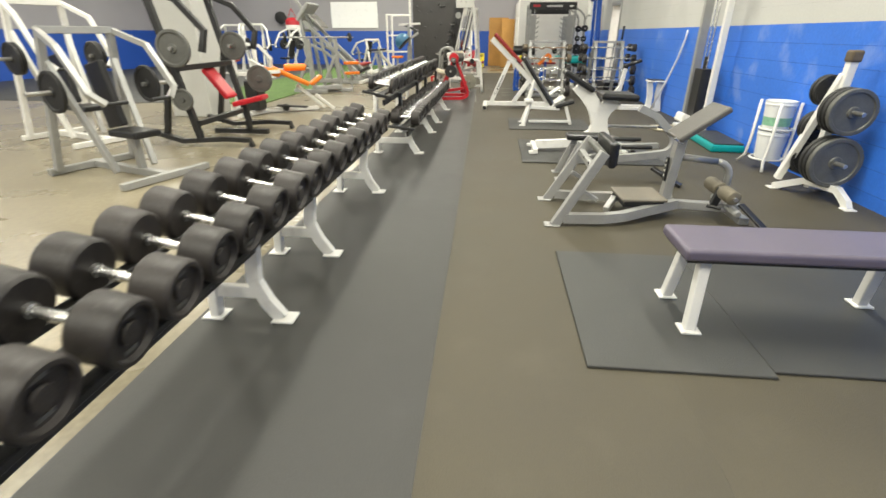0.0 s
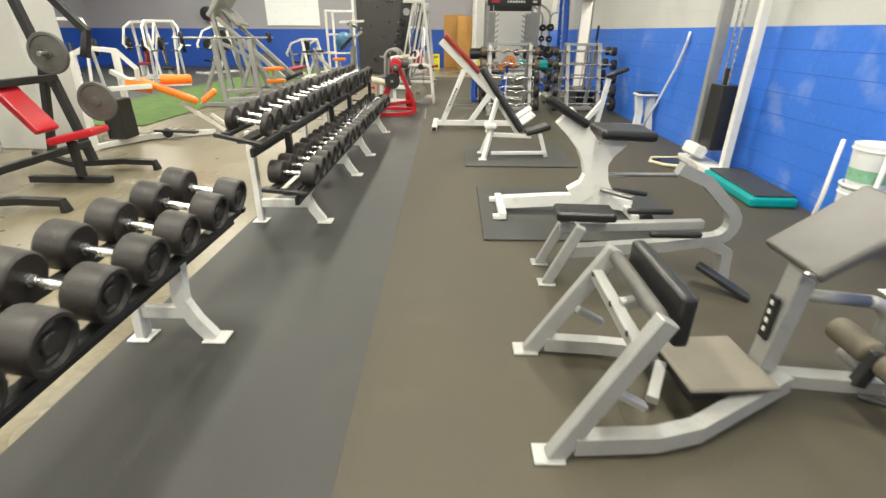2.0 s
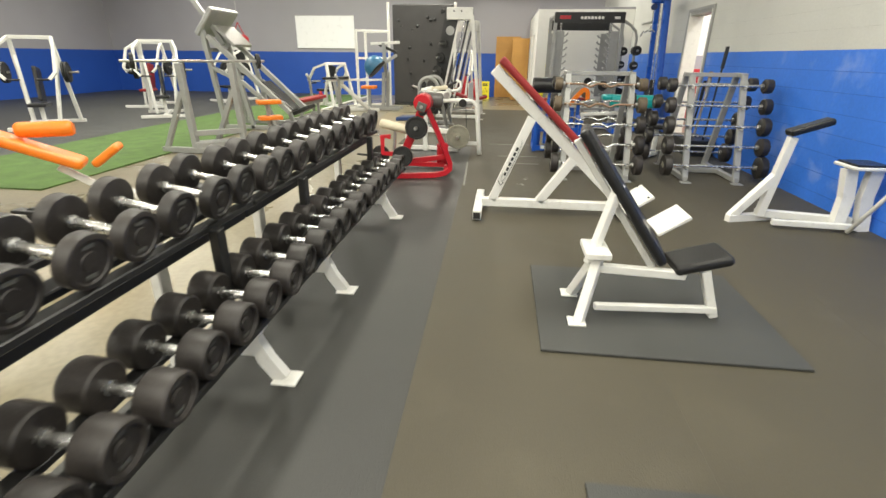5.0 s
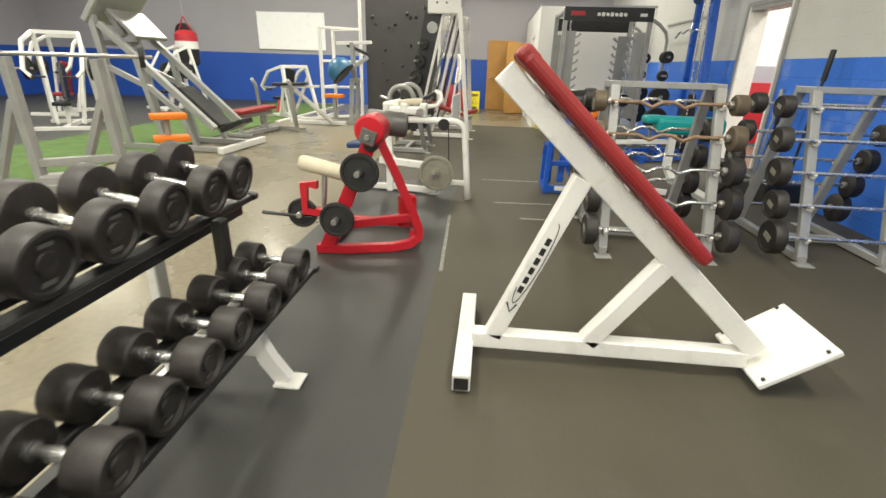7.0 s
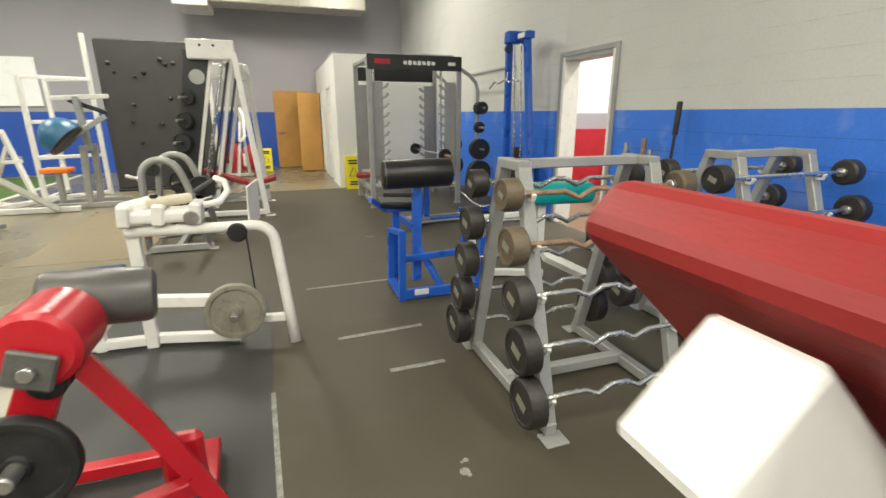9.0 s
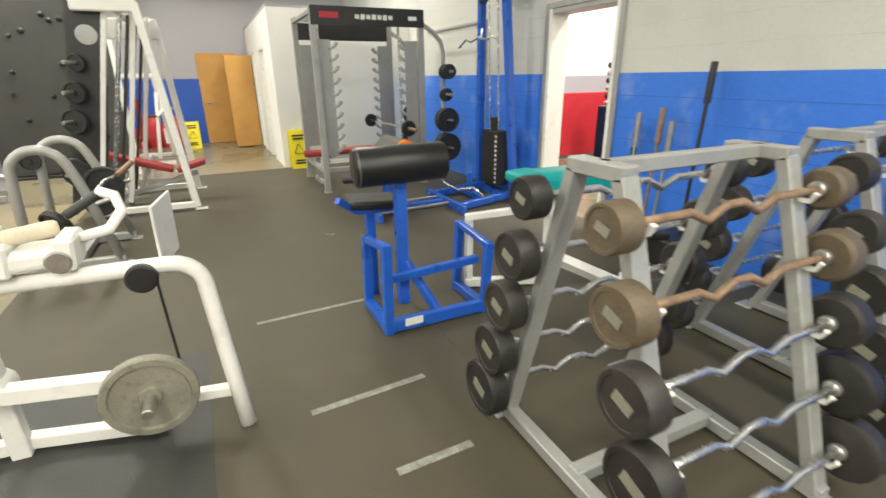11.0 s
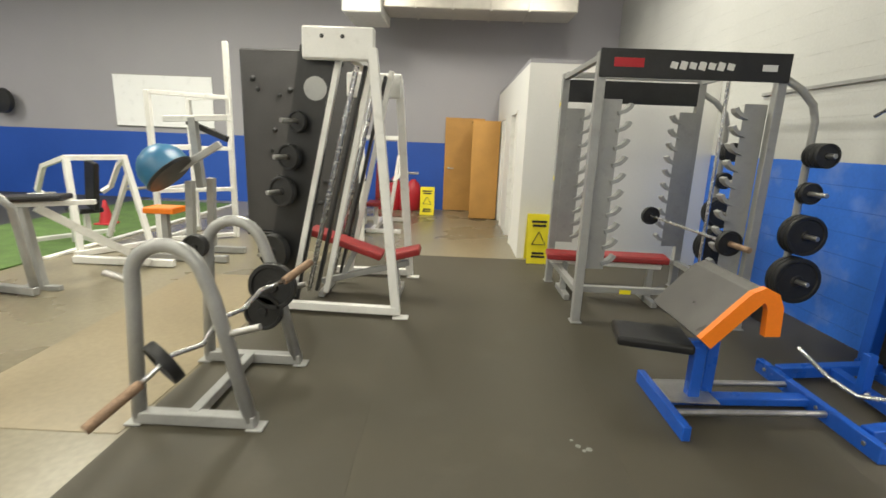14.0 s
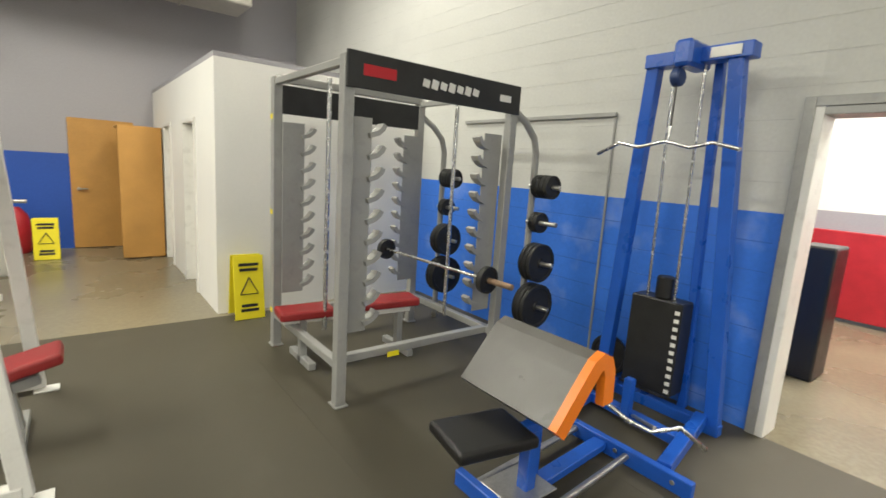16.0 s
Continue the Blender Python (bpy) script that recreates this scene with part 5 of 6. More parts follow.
# ---- angled press machine with black panel ----
def smith_machine():
    ob = thing("smith_machine", (0.6, 16.7, F), "white steel guided-bar machine with a sloping black side panel", "exercise machine")
    part("front_leg", bar((1.1, 16.1, 0.04), (0.86, 16.2, 2.3), 0.08, 0.06), M_WHITE, ob)
    part("rear_leg", bar((1.1, 17.4, 0.04), (0.95, 17.3, 2.2), 0.08, 0.06), M_WHITE, ob)
    part("base_rail", bar((0.05, 16.15, 0.07), (1.1, 16.1, 0.07), 0.07), M_WHITE, ob)
    part("base_rail", bar((0.2, 17.4, 0.07), (1.1, 17.4, 0.07), 0.07), M_WHITE, ob)
    feet(((1.14, 16.09), (1.14, 17.4)), ob, M_WHITE, 0.14, 0.1, F)
    p = part("side_panel", sweep([(-0.02, 16.3, 0.1), (0.15, 16.3, 0.9), (0.40, 16.3, 2.3)], 0.34, 0.03), M_BLACK, ob, "black sheet panel")
    part("emblem", rod((0.355, 16.284, 1.98), (0.355, 16.28, 1.98), 0.1, 24), M_SILVER, p, "round pale emblem")
    part("panel_edge", bar((0.10, 16.28, 0.1), (0.58, 16.28, 2.3), 0.05, 0.05), M_WHITE, ob)
    part("head_plate", slab(0.28, 0.88, 16.17, 16.24, 2.2, 2.46, 0.015), M_WHITE, ob)
    # flat black discs give the shade of two bolt holes
    for x in (0.45, 0.62):
        part("head_hole", rod((x, 16.168, 2.38), (x, 16.165, 2.38), 0.018, 10), M_BLACK, ob, "black disc for the dark of a bolt hole")
    part("head_plate", slab(0.4, 0.98, 17.26, 17.33, 2.0, 2.25, 0.015), M_WHITE, ob)
    part("top_rail", bar((0.6, 16.2, 2.33), (0.7, 17.3, 2.2), 0.08), M_WHITE, ob)
    for x, s in ((0.62, 16.45), (0.7, 17.1)):
        part("guide_rail", rod((x - 0.42, s, 0.12), (x + 0.06, s, 2.2), 0.025), M_CHROME, ob)
        part("rack_strip", bar((x - 0.34, s, 0.12), (x + 0.14, s, 2.2), 0.03, 0.07), M_BLACK, ob)
        part("rail", bar((x - 0.25, s, 0.1), (x + 0.2, s, 2.25), 0.05), M_WHITE, ob)
    for z, x, r, n in ((1.7, 0.24, 0.09, 1), (1.4, 0.17, 0.11, 2), (1.1, 0.10, 0.13, 2), (0.55, 0.0, 0.16, 2)):
        part("plate_peg", rod((x, 16.28, z), (x - 0.1, 16.02, z), 0.02), M_BRUSHED, ob)
        for k in range(n):
            solo("weight_plate", plate((x - 0.02, 16.24 - 0.05 * k, z), (x - 0.035, 16.2 - 0.05 * k, z), r), M_IRON, "black iron plate on the black panel", "weight plate", "plates on the panel")
    b = thing("adjustable_bench", (0.7, 16.8, F), "adjustable bench with dark red pads under the guided bar", "bench")
    part("back_pad", padbox((0.15, 16.75, 0.66), (0.88, 16.75, 0.42), 0.27, 0.07), M_RED, b)
    part("seat_pad", padbox((0.92, 16.75, 0.41), (1.26, 16.75, 0.50), 0.27, 0.07), M_RED, b)
    part("spine", bar((0.25, 16.75, 0.12), (1.15, 16.75, 0.36), 0.06), M_SILVER, b)
    part("strut", bar((0.45, 16.75, 0.15), (0.6, 16.75, 0.46), 0.05), M_SILVER, b)
    part("leg", bar((1.05, 16.75, F), (1.0, 16.75, 0.38), 0.06), M_SILVER, b)
    for x in (0.3, 1.05):
        part("foot", bar((x, 16.52, 0.05), (x, 16.98, 0.05), 0.06), M_SILVER, b)


smith_machine()


# ---- curl bar stand ----
def curl_stand():
    ob = thing("curl_bar_stand", (0.2, 14.75, F), "grey round-topped stand holding one curl bar", "barbell stand")
    for y in (14.36, 15.12):
        pts = [(-0.1, y, 0.05), (-0.06, y, 0.75)] + arc((0.13, y, 0.83), 0.19, 165, 20, "y", 9) + [(0.36, y, 0.75), (0.52, y, 0.05)]
        part("hoop", sweep(pts, 0.038, round_=True, seg=12), M_SILVER, ob)
        part("base_bar", bar((-0.12, y, 0.05), (0.55, y, 0.05), 0.07), M_SILVER, ob)
        feet(((-0.12, y), (0.55, y)), ob, M_SILVER, 0.09, 0.1, F)
    part("cross_bar", bar((0.2, 14.36, 0.06), (0.2, 15.12, 0.06), 0.06), M_SILVER, ob)
    for y in (14.36, 15.12):
        part("peg", rod((-0.06, y, 0.82), (-0.2, y, 0.86), 0.02), M_BRUSHED, ob)
        part("peg", rod((0.42, y, 0.55), (0.6, y, 0.6), 0.02), M_BRUSHED, ob)
    for x, z, r in ((-0.1, 0.85, 0.08), (0.33, 0.42, 0.13), (0.40, 0.6, 0.16)):
        solo("weight_plate", plate((x, 15.02, z), (x, 15.08, z), r), M_IRON, "black iron plate on the grey stand", "weight plate", "plates on the stand")
    b = thing("curl_bar", (0.35, 14.7, 0.6), "bent curl bar with rusty sleeves and iron plate", "barbell")
    part("shaft", sweep([(0.15, 14.05, 0.42), (0.22, 14.2, 0.5), (0.3, 14.33, 0.5), (0.34, 14.45, 0.6), (0.4, 14.6, 0.6), (0.46, 14.72, 0.68), (0.55, 14.85, 0.70)], 0.014, round_=True), M_CHROME, b)
    part("sleeve", rod((0.15, 14.05, 0.42), (0.02, 13.85, 0.3), 0.026), M_RUST, b)
    part("sleeve", rod((0.55, 14.85, 0.7), (0.66, 15.05, 0.78), 0.026), M_RUST, b)
    part("bar_plate", plate((0.2, 14.2, 0.48), (0.17, 14.16, 0.455), 0.12), M_IRON, b)


curl_stand()


# ---- end of the hall ----
def wet_sign(x, y, turn, h):
    ob = thing("wet_floor_sign", (x, y, F if y < 18.5 else 0), "yellow folding caution floor sign", "floor sign", "floor signs")
    z0 = F if y < 18.5 else 0.0
    for s in (-1, 1):
        p = part("leaf", box((0.3, 0.012, h), pose(x, y + s * 0.09, z0 + h / 2, s * 8, 0, 0), 0.008, 2), M_YELLOW, ob)
        if s < 0:
            for k, (w, zz) in enumerate(((0.2, 0.86), (0.18, 0.78), (0.16, 0.22), (0.18, 0.15))):
                part("print_bar", box((w, 0.003, 0.03), pose(x, y - 0.1 + 0.13 * (zz - 0.5) * h - 0.0, z0 + h * zz, -8, 0, 0), 0), M_BLACK, p, "black print")
            t = bmesh.new()
            for a, b in (((-0.09, 0.4), (0.09, 0.4)), ((0.09, 0.4), (0, 0.66)), ((0, 0.66), (-0.09, 0.4))):
                bar((x + a[0], y - 0.1 + 0.13 * (a[1] - 0.5) * h, z0 + a[1] * h), (x + b[0], y - 0.1 + 0.13 * (b[1] - 0.5) * h, z0 + b[1] * h), 0.016, 0.006, 0, t)
            part("warning_triangle", t, M_BLACK, p, "black warning triangle")
    ob.rotation_euler = (0, 0, radians(turn))
    return ob


wet_sign(2.74, 18.42, 0, 0.66)
wet_sign(1.0, 22.3, 0, 0.6)
lk = thing("oak_locker", (2.15, 22.0, 0), "tall oak veneer cabinet with its door standing open", "cabinet")
part("body", slab(1.95, 2.45, 21.95, 22.7, 0, 1.98, 0.006), M_DKOAK, lk)
part("door", slab(1.9, 2.46, 21.91, 21.945, 0.02, 1.99, 0.004), M_OAK, lk)
part("top_board", slab(1.9, 2.47, 21.94, 22.72, 1.981, 2.01, 0.004), M_OAK, lk)
e = thing("fire_extinguisher", (0.62, 22.85, 0), "red fire extinguishers and bags against the end wall", "extinguisher")
part("cylinder", lathe((0.45, 22.8, 0), (0.45, 22.8, 0.6), [(0, 0), (0, 0.1), (0.1, 0.12), (0.75, 0.12), (0.92, 0.05), (1, 0.03), (1, 0)], 16), M_BAGRED, e)
part("label_tag", slab(0.4, 0.5, 22.66, 22.675, 0.1, 0.45, 0.004), M_WHITE, e)
for x, r, h_ in ((0.2, 0.17, 0.75), (0.62, 0.2, 0.7), (-0.1, 0.15, 0.5)):
    solo("kit_bag", lathe((x, 22.92, 0), (x + 0.02, 22.9, h_), [(0, 0), (0, r * 0.8), (0.1, r), (0.6, r * 0.95), (0.85, r * 0.7), (1, r * 0.25), (1, 0)], 14), M_BAGRED, "red bag standing against the end wall", "bag", "red bags")

# dark climbing wall panel with white cable frame beside it
c = thing("climbing_panel", (-0.9, 19.6, 0), "tall dark textured climbing panel standing in the hall", "climbing wall")
part("panel", slab(-1.72, 0.1, 19.5, 19.75, 0.05, 2.82, 0.02), M_CLIMB, c)
part("base", slab(-1.72, 0.1, 19.45, 20.2, 0.0, 0.05, 0.01), M_BLACK, c)
rk = random.Random(3)
for k in range(26):
    hx, hz = rk.uniform(-1.6, 0.0), rk.uniform(0.4, 2.7)
    part("hold", lathe((hx, 19.5, hz), (hx + rk.uniform(-0.01, 0.01), 19.45, hz), [(0, rk.uniform(0.03, 0.05)), (0.6, 0.03), (1, 0)], 8), M_BLACK, c)
f = thing("cable_frame", (-1.9, 19.3, 0), "white steel cable crossover frame", "exercise machine")
for x, y in ((-1.78, 19.2), (0.18, 19.2), (-2.6, 18.6), (-2.6, 19.6)):
    part("upright", bar((x, y, 0), (x, y, 2.85 if x > -2 else 2.1), 0.07), M_WHITE, f)
part("top_rail", bar((-2.6, 18.6, 2.08), (-1.78, 19.2, 2.08), 0.06), M_WHITE, f)
part("top_rail", bar((-2.6, 19.6, 2.08), (-1.78, 19.2, 2.08), 0.06), M_WHITE, f)
for z in (0.05, 0.75, 1.35):
    part("side_rail", bar((-2.6, 18.6, z), (-1.78, 19.2, z), 0.06), M_WHITE, f)
    part("side_rail", bar((-2.6, 18.6, z), (-2.6, 19.6, z), 0.06), M_WHITE, f)


# ---- machines of the open hall ----
def plate_press(x, y, turn, paint, pad, label, tall=1.7, plates=2):
    """A seated plate-loaded machine: base, seat, back, mast, lever arms and plates; built at the origin, then turned."""
    ob = thing("press_machine", (0, 0, 0), label, "exercise machine", "plate machines")
    part("base_rail", bar((-0.6, 0, 0.04), (0.7, 0, 0.04), 0.08), paint, ob)
    for xx in (-0.6, 0.65):
        part("base_foot", bar((xx, -0.5, 0.04), (xx, 0.5, 0.04), 0.07), paint, ob)
    for yy in (-0.42, 0.42):
        part("mast", bar((0.6, yy, 0.05), (0.3, yy * 0.8, tall), 0.07), paint, ob)
        part("brace", bar((-0.1, yy * 0.5, 0.06), (0.35, yy * 0.8, tall * 0.8), 0.06), paint, ob)
        part("lever_arm", sweep([(0.3, yy * 0.85, tall), (-0.1, yy * 1.05, tall * 0.9), (-0.4, yy * 1.05, tall * 0.62), (-0.45, yy * 0.8, tall * 0.55)], 0.055), paint, ob)
        part("grip", roller((-0.45, yy * 0.8, tall * 0.55), (-0.45, yy * 0.3, tall * 0.55), 0.02), M_BLACK, ob)
        part("plate_peg", rod((0.1, yy, tall * 0.62), (0.1, yy * 1.7, tall * 0.62), 0.022), M_BRUSHED, ob)
        for k in range(plates):
            s = 1 if yy > 0 else -1
            part("loaded_plate", plate((0.1, yy * 1.1 + s * 0.05 * k, tall * 0.62), (0.1, yy * 1.1 + s * (0.05 * k + 0.04), tall * 0.62), 0.2), M_IRON, ob)
    part("top_rail", bar((0.3, -0.36, tall), (0.3, 0.36, tall), 0.07), paint, ob)
    part("seat_post", bar((-0.2, 0, 0.05), (-0.2, 0, 0.42), 0.07), paint, ob)
    part("seat", padbox((-0.45, 0, 0.46), (0.0, 0, 0.46), 0.3, 0.07), pad, ob)
    part("back_pad", padbox((0.02, 0, 0.5), (0.16, 0, 1.15), 0.28, 0.07), pad, ob)
    ob.matrix_basis = pose(x, y, 0, 0, 0, turn)
    return ob


def bench_red(x, y, turn):
    ob = thing("olympic_bench", (0, 0, 0), "grey steel bench with dark red pad and curved uprights", "bench", "hall benches")
    part("pad", padbox((-0.6, 0, 0.44), (0.5, 0, 0.48), 0.28, 0.07), M_RED, ob)
    part("spine", bar((-0.55, 0, 0.36), (0.5, 0, 0.38), 0.07), M_SILVER, ob)
    for yy in (-0.4, 0.4):
        part("upright", sweep([(0.75, yy, 0.02), (0.7, yy, 0.5), (0.66, yy, 0.85), (0.55, yy, 0.98)], 0.035, round_=True), M_SILVER, ob)
    part("base_foot", bar((0.72, -0.45, 0.05), (0.72, 0.45, 0.05), 0.07), M_SILVER, ob)
    part("base_rail", bar((-0.5, 0, 0.05), (0.72, 0, 0.05), 0.07), M_SILVER, ob)
    for xx in (-0.45, 0.3):
        part("leg", bar((xx, 0, 0.05), (xx, 0, 0.36), 0.06), M_SILVER, ob)
    part("front_foot", bar((-0.5, -0.25, 0.04), (-0.5, 0.25, 0.04), 0.06), M_SILVER, ob)
    ob.matrix_basis = pose(x, y, 0, 0, 0, turn)


def black_machine():
    ob = thing("black_press_machine", (-2.4, 5.4, 0), "black steel plate-loaded machine with red pads and grey plates", "exercise machine")
    for y in (4.75, 6.15):
        part("base_rail", sweep([(-3.1, y + 0.1, 0.16), (-2.6, y, 0.06), (-2.0, y, 0.1), (-1.65, y, 0.09), (-1.63, y, 0.0)], 0.08, 0.06), M_BLACK, ob)
        part("mast", bar((-2.35, y, 0.08), (-2.75, y + 0.05, 1.95), 0.08), M_BLACK, ob)
        part("brace", bar((-2.9, y + 0.1, 0.12), (-2.55, y, 1.3), 0.07), M_BLACK, ob)
        part("arm", sweep([(-2.75, y + 0.05, 1.95), (-2.35, y + 0.05, 1.8), (-2.05, y + 0.05, 1.45), (-2.1, y, 1.2)], 0.07), M_BLACK, ob)
        part("peg", rod((-2.3, y, 1.25), (-2.3, y - 0.35, 1.25), 0.024), M_BRUSHED, ob)
    part("top_rail", bar((-2.75, 4.75, 1.95), (-2.75, 6.2, 1.95), 0.08), M_BLACK, ob)
    part("cross_rail", bar((-2.5, 4.75, 1.0), (-2.5, 6.15, 1.0), 0.07), M_BLACK, ob)
    part("cross_rail", bar((-2.35, 4.75, 0.3), (-2.35, 6.15, 0.3), 0.07), M_BLACK, ob)
    part("back_pad", padbox((-2.55, 5.55, 0.95), (-2.25, 5.55, 0.55), 0.28, 0.07), M_REDPAINT, ob)
    part("seat", padbox((-2.2, 5.55, 0.46), (-1.75, 5.6, 0.56), 0.3, 0.07), M_REDPAINT, ob)
    part("seat_post", bar((-2.05, 5.55, 0.06), (-2.05, 5.55, 0.45), 0.07), M_BLACK, ob)
    part("base_beam", bar((-2.6, 5.55, 0.06), (-1.75, 5.55, 0.06), 0.07), M_BLACK, ob)
    for x, y, z, r in ((-2.3, 4.5, 1.25, 0.22), (-2.45, 4.7, 0.62, 0.14), (-1.98, 6.0, 0.78, 0.2), (-2.3, 5.95, 1.25, 0.2)):
        solo("weight_plate", plate((x, y, z), (x, y - 0.05, z), r), M_GREYPLATE, "grey black iron plate on the black machine", "weight plate", "plates on the black machine")


def orange_machine():
    ob = thing("white_leg_machine", (-2.6, 7.5, 0), "white steel cable machine with orange bench pads", "exercise machine")
    for x, y in ((-2.98, 7.05), (-2.9, 7.75)):
        part("upright", bar((x, y, 0), (x - 0.02, y + 0.1, 1.2), 0.07), M_WHITE, ob)
    part("top_hoop", sweep([(-3.0, 7.15, 1.18), (-2.85, 7.2, 1.26), (-2.6, 7.4, 1.22), (-2.45, 7.5, 1.0), (-2.5, 7.55, 0.85)], 0.06), M_WHITE, ob)
    part("arm", bar((-2.95, 7.15, 0.75), (-2.3, 7.5, 0.78), 0.06), M_WHITE, ob)
    part("arm", bar((-2.95, 7.7, 0.95), (-2.4, 7.6, 0.7), 0.06), M_WHITE, ob)
    part("stack_block", slab(-2.95, -2.7, 7.3, 7.6, 0.1, 0.62, 0.01), M_BLACK, ob)
    part("base_rail", bar((-2.98, 7.05, 0.05), (-2.6, 7.9, 0.05), 0.07), M_WHITE, ob)
    part("base_rail", bar((-2.9, 7.6, 0.05), (-1.9, 8.2, 0.05), 0.07), M_WHITE, ob)
    part("pulley", rod((-2.4, 7.75, 0.1), (-2.4, 7.8, 0.1), 0.07), M_BLACK, ob)
    part("foot_board", bar((-2.55, 7.75, 0.14), (-1.95, 7.75, 0.12), 0.1, 0.03), M_BLACK, ob)
    part("bench_rail", bar((-2.2, 7.95, 0.5), (-1.8, 8.3, 0.05), 0.06), M_WHITE, ob)
    part("bench_post", bar((-1.95, 8.25, 0.3), (-1.6, 8.3, 0.02), 0.05), M_WHITE, ob)
    part("bench_pad", padbox((-2.55, 7.65, 0.84), (-1.98, 8.0, 0.52), 0.26, 0.09, 0.035), M_ORANGE, ob)
    part("seat_pad", padbox((-1.97, 8.1, 0.5), (-1.78, 8.2, 0.66), 0.24, 0.07, 0.03), M_ORANGE, ob)
    part("roller", roller((-2.35, 7.8, 0.83), (-2.0, 8.0, 0.83), 0.065), M_ORANGE, ob)
    part("roller", roller((-2.65, 7.5, 0.8), (-2.35, 7.6, 0.74), 0.07), M_ORANGE, ob)


def leg_press():
    ob = thing("leg_press", (-2.6, 13.2, 0), "grey steel incline leg press with long sloping rails", "exercise machine")
    for y in (12.7, 13.5):
        part("rail", bar((-1.7, y, 0.35), (-3.2, y, 1.75), 0.09), M_SILVER, ob)
        part("mast", bar((-3.1, y, 0.02), (-3.3, y, 1.9), 0.09), M_SILVER, ob)
        part("mast", bar((-2.5, y, 0.02), (-2.75, y, 1.35), 0.08), M_SILVER, ob)
        part("base_rail", bar((-3.2, y, 0.05), (-1.6, y, 0.05), 0.08), M_SILVER, ob)
        part("side_rail", sweep([(-3.25, y, 1.2), (-2.6, y, 0.9), (-2.2, y, 0.55), (-2.0, y, 0.05)], 0.07), M_SILVER, ob)
    part("carriage", box((0.1, 0.95, 0.6), pose(-3.2, 13.1, 2.0, 0, 40, 0), 0.02), M_SILVER, ob)
    part("carriage_arm", sweep([(-3.0, 12.9, 1.6), (-3.3, 12.9, 2.1), (-3.55, 12.9, 2.45)], 0.08), M_SILVER, ob)
    part("foot_plate", box((0.06, 0.7, 0.5), pose(-2.9, 13.1, 1.75, 0, -45, 0), 0.01), M_BRUSHED, ob)
    part("back_pad", padbox((-1.75, 13.1, 0.35), (-2.35, 13.1, 0.9), 0.4, 0.09), M_PAD, ob)
    part("seat_pad", padbox((-1.75, 13.1, 0.3), (-1.4, 13.1, 0.45), 0.4, 0.08), M_PAD, ob)
    part("base_foot", bar((-1.55, 12.5, 0.06), (-1.5, 13.8, 0.06), 0.09), M_WHITE, ob)
    part("cross_rail", bar((-3.25, 12.7, 1.5), (-3.25, 13.5, 1.5), 0.07), M_SILVER, ob)
    ob.location = (-3.45, 14.1, 0)


def squat_stand():
    ob = thing("squat_stand", (-2.5, 10.8, 0), "grey steel squat stand with a long bar across the top", "exercise machine")
    for x, y in ((-2.75, 10.6), (-2.2, 11.05)):
        part("upright", bar((x, y, 0), (x - 0.05, y, 1.3), 0.09), M_SILVER, ob)
        part("brace", bar((x - 0.5, y, 0.04), (x - 0.08, y, 0.9), 0.07), M_SILVER, ob)
        part("base_foot", bar((x - 0.55, y, 0.05), (x + 0.35, y - 0.05, 0.05), 0.08), M_SILVER, ob)
    part("cross_rail", bar((-2.75, 10.6, 0.3), (-2.2, 11.05, 0.3), 0.08), M_SILVER, ob)
    part("tray", box((0.75, 0.2, 0.12), pose(-2.47, 10.82, 0.12, 0, 0, 39), 0.02), M_SILVER, ob)
    part("top_bar", rod((-3.4, 10.2, 1.33), (-1.85, 11.35, 1.33), 0.02), M_BRUSHED, ob)
    for s, (x, y) in ((1, (-1.95, 11.28)), (-1, (-3.3, 10.28))):
        part("bar_plate", plate((x, y, 1.33), (x + 0.04, y + 0.03, 1.33), 0.11), M_IRON, ob)
    for z, m_ in ((0.42, M_ORANGE), (0.68, M_ORANGE)):
        part("seat_pad", padbox((-2.2, 11.6, z), (-1.9, 11.85, z), 0.2, 0.07), m_, ob, "red orange seat pad")
    part("roller_post", bar((-2.08, 11.72, 0), (-2.08, 11.72, 0.64), 0.05), M_SILVER, ob)
    ob.location = (-2.75, 11.3, 0)


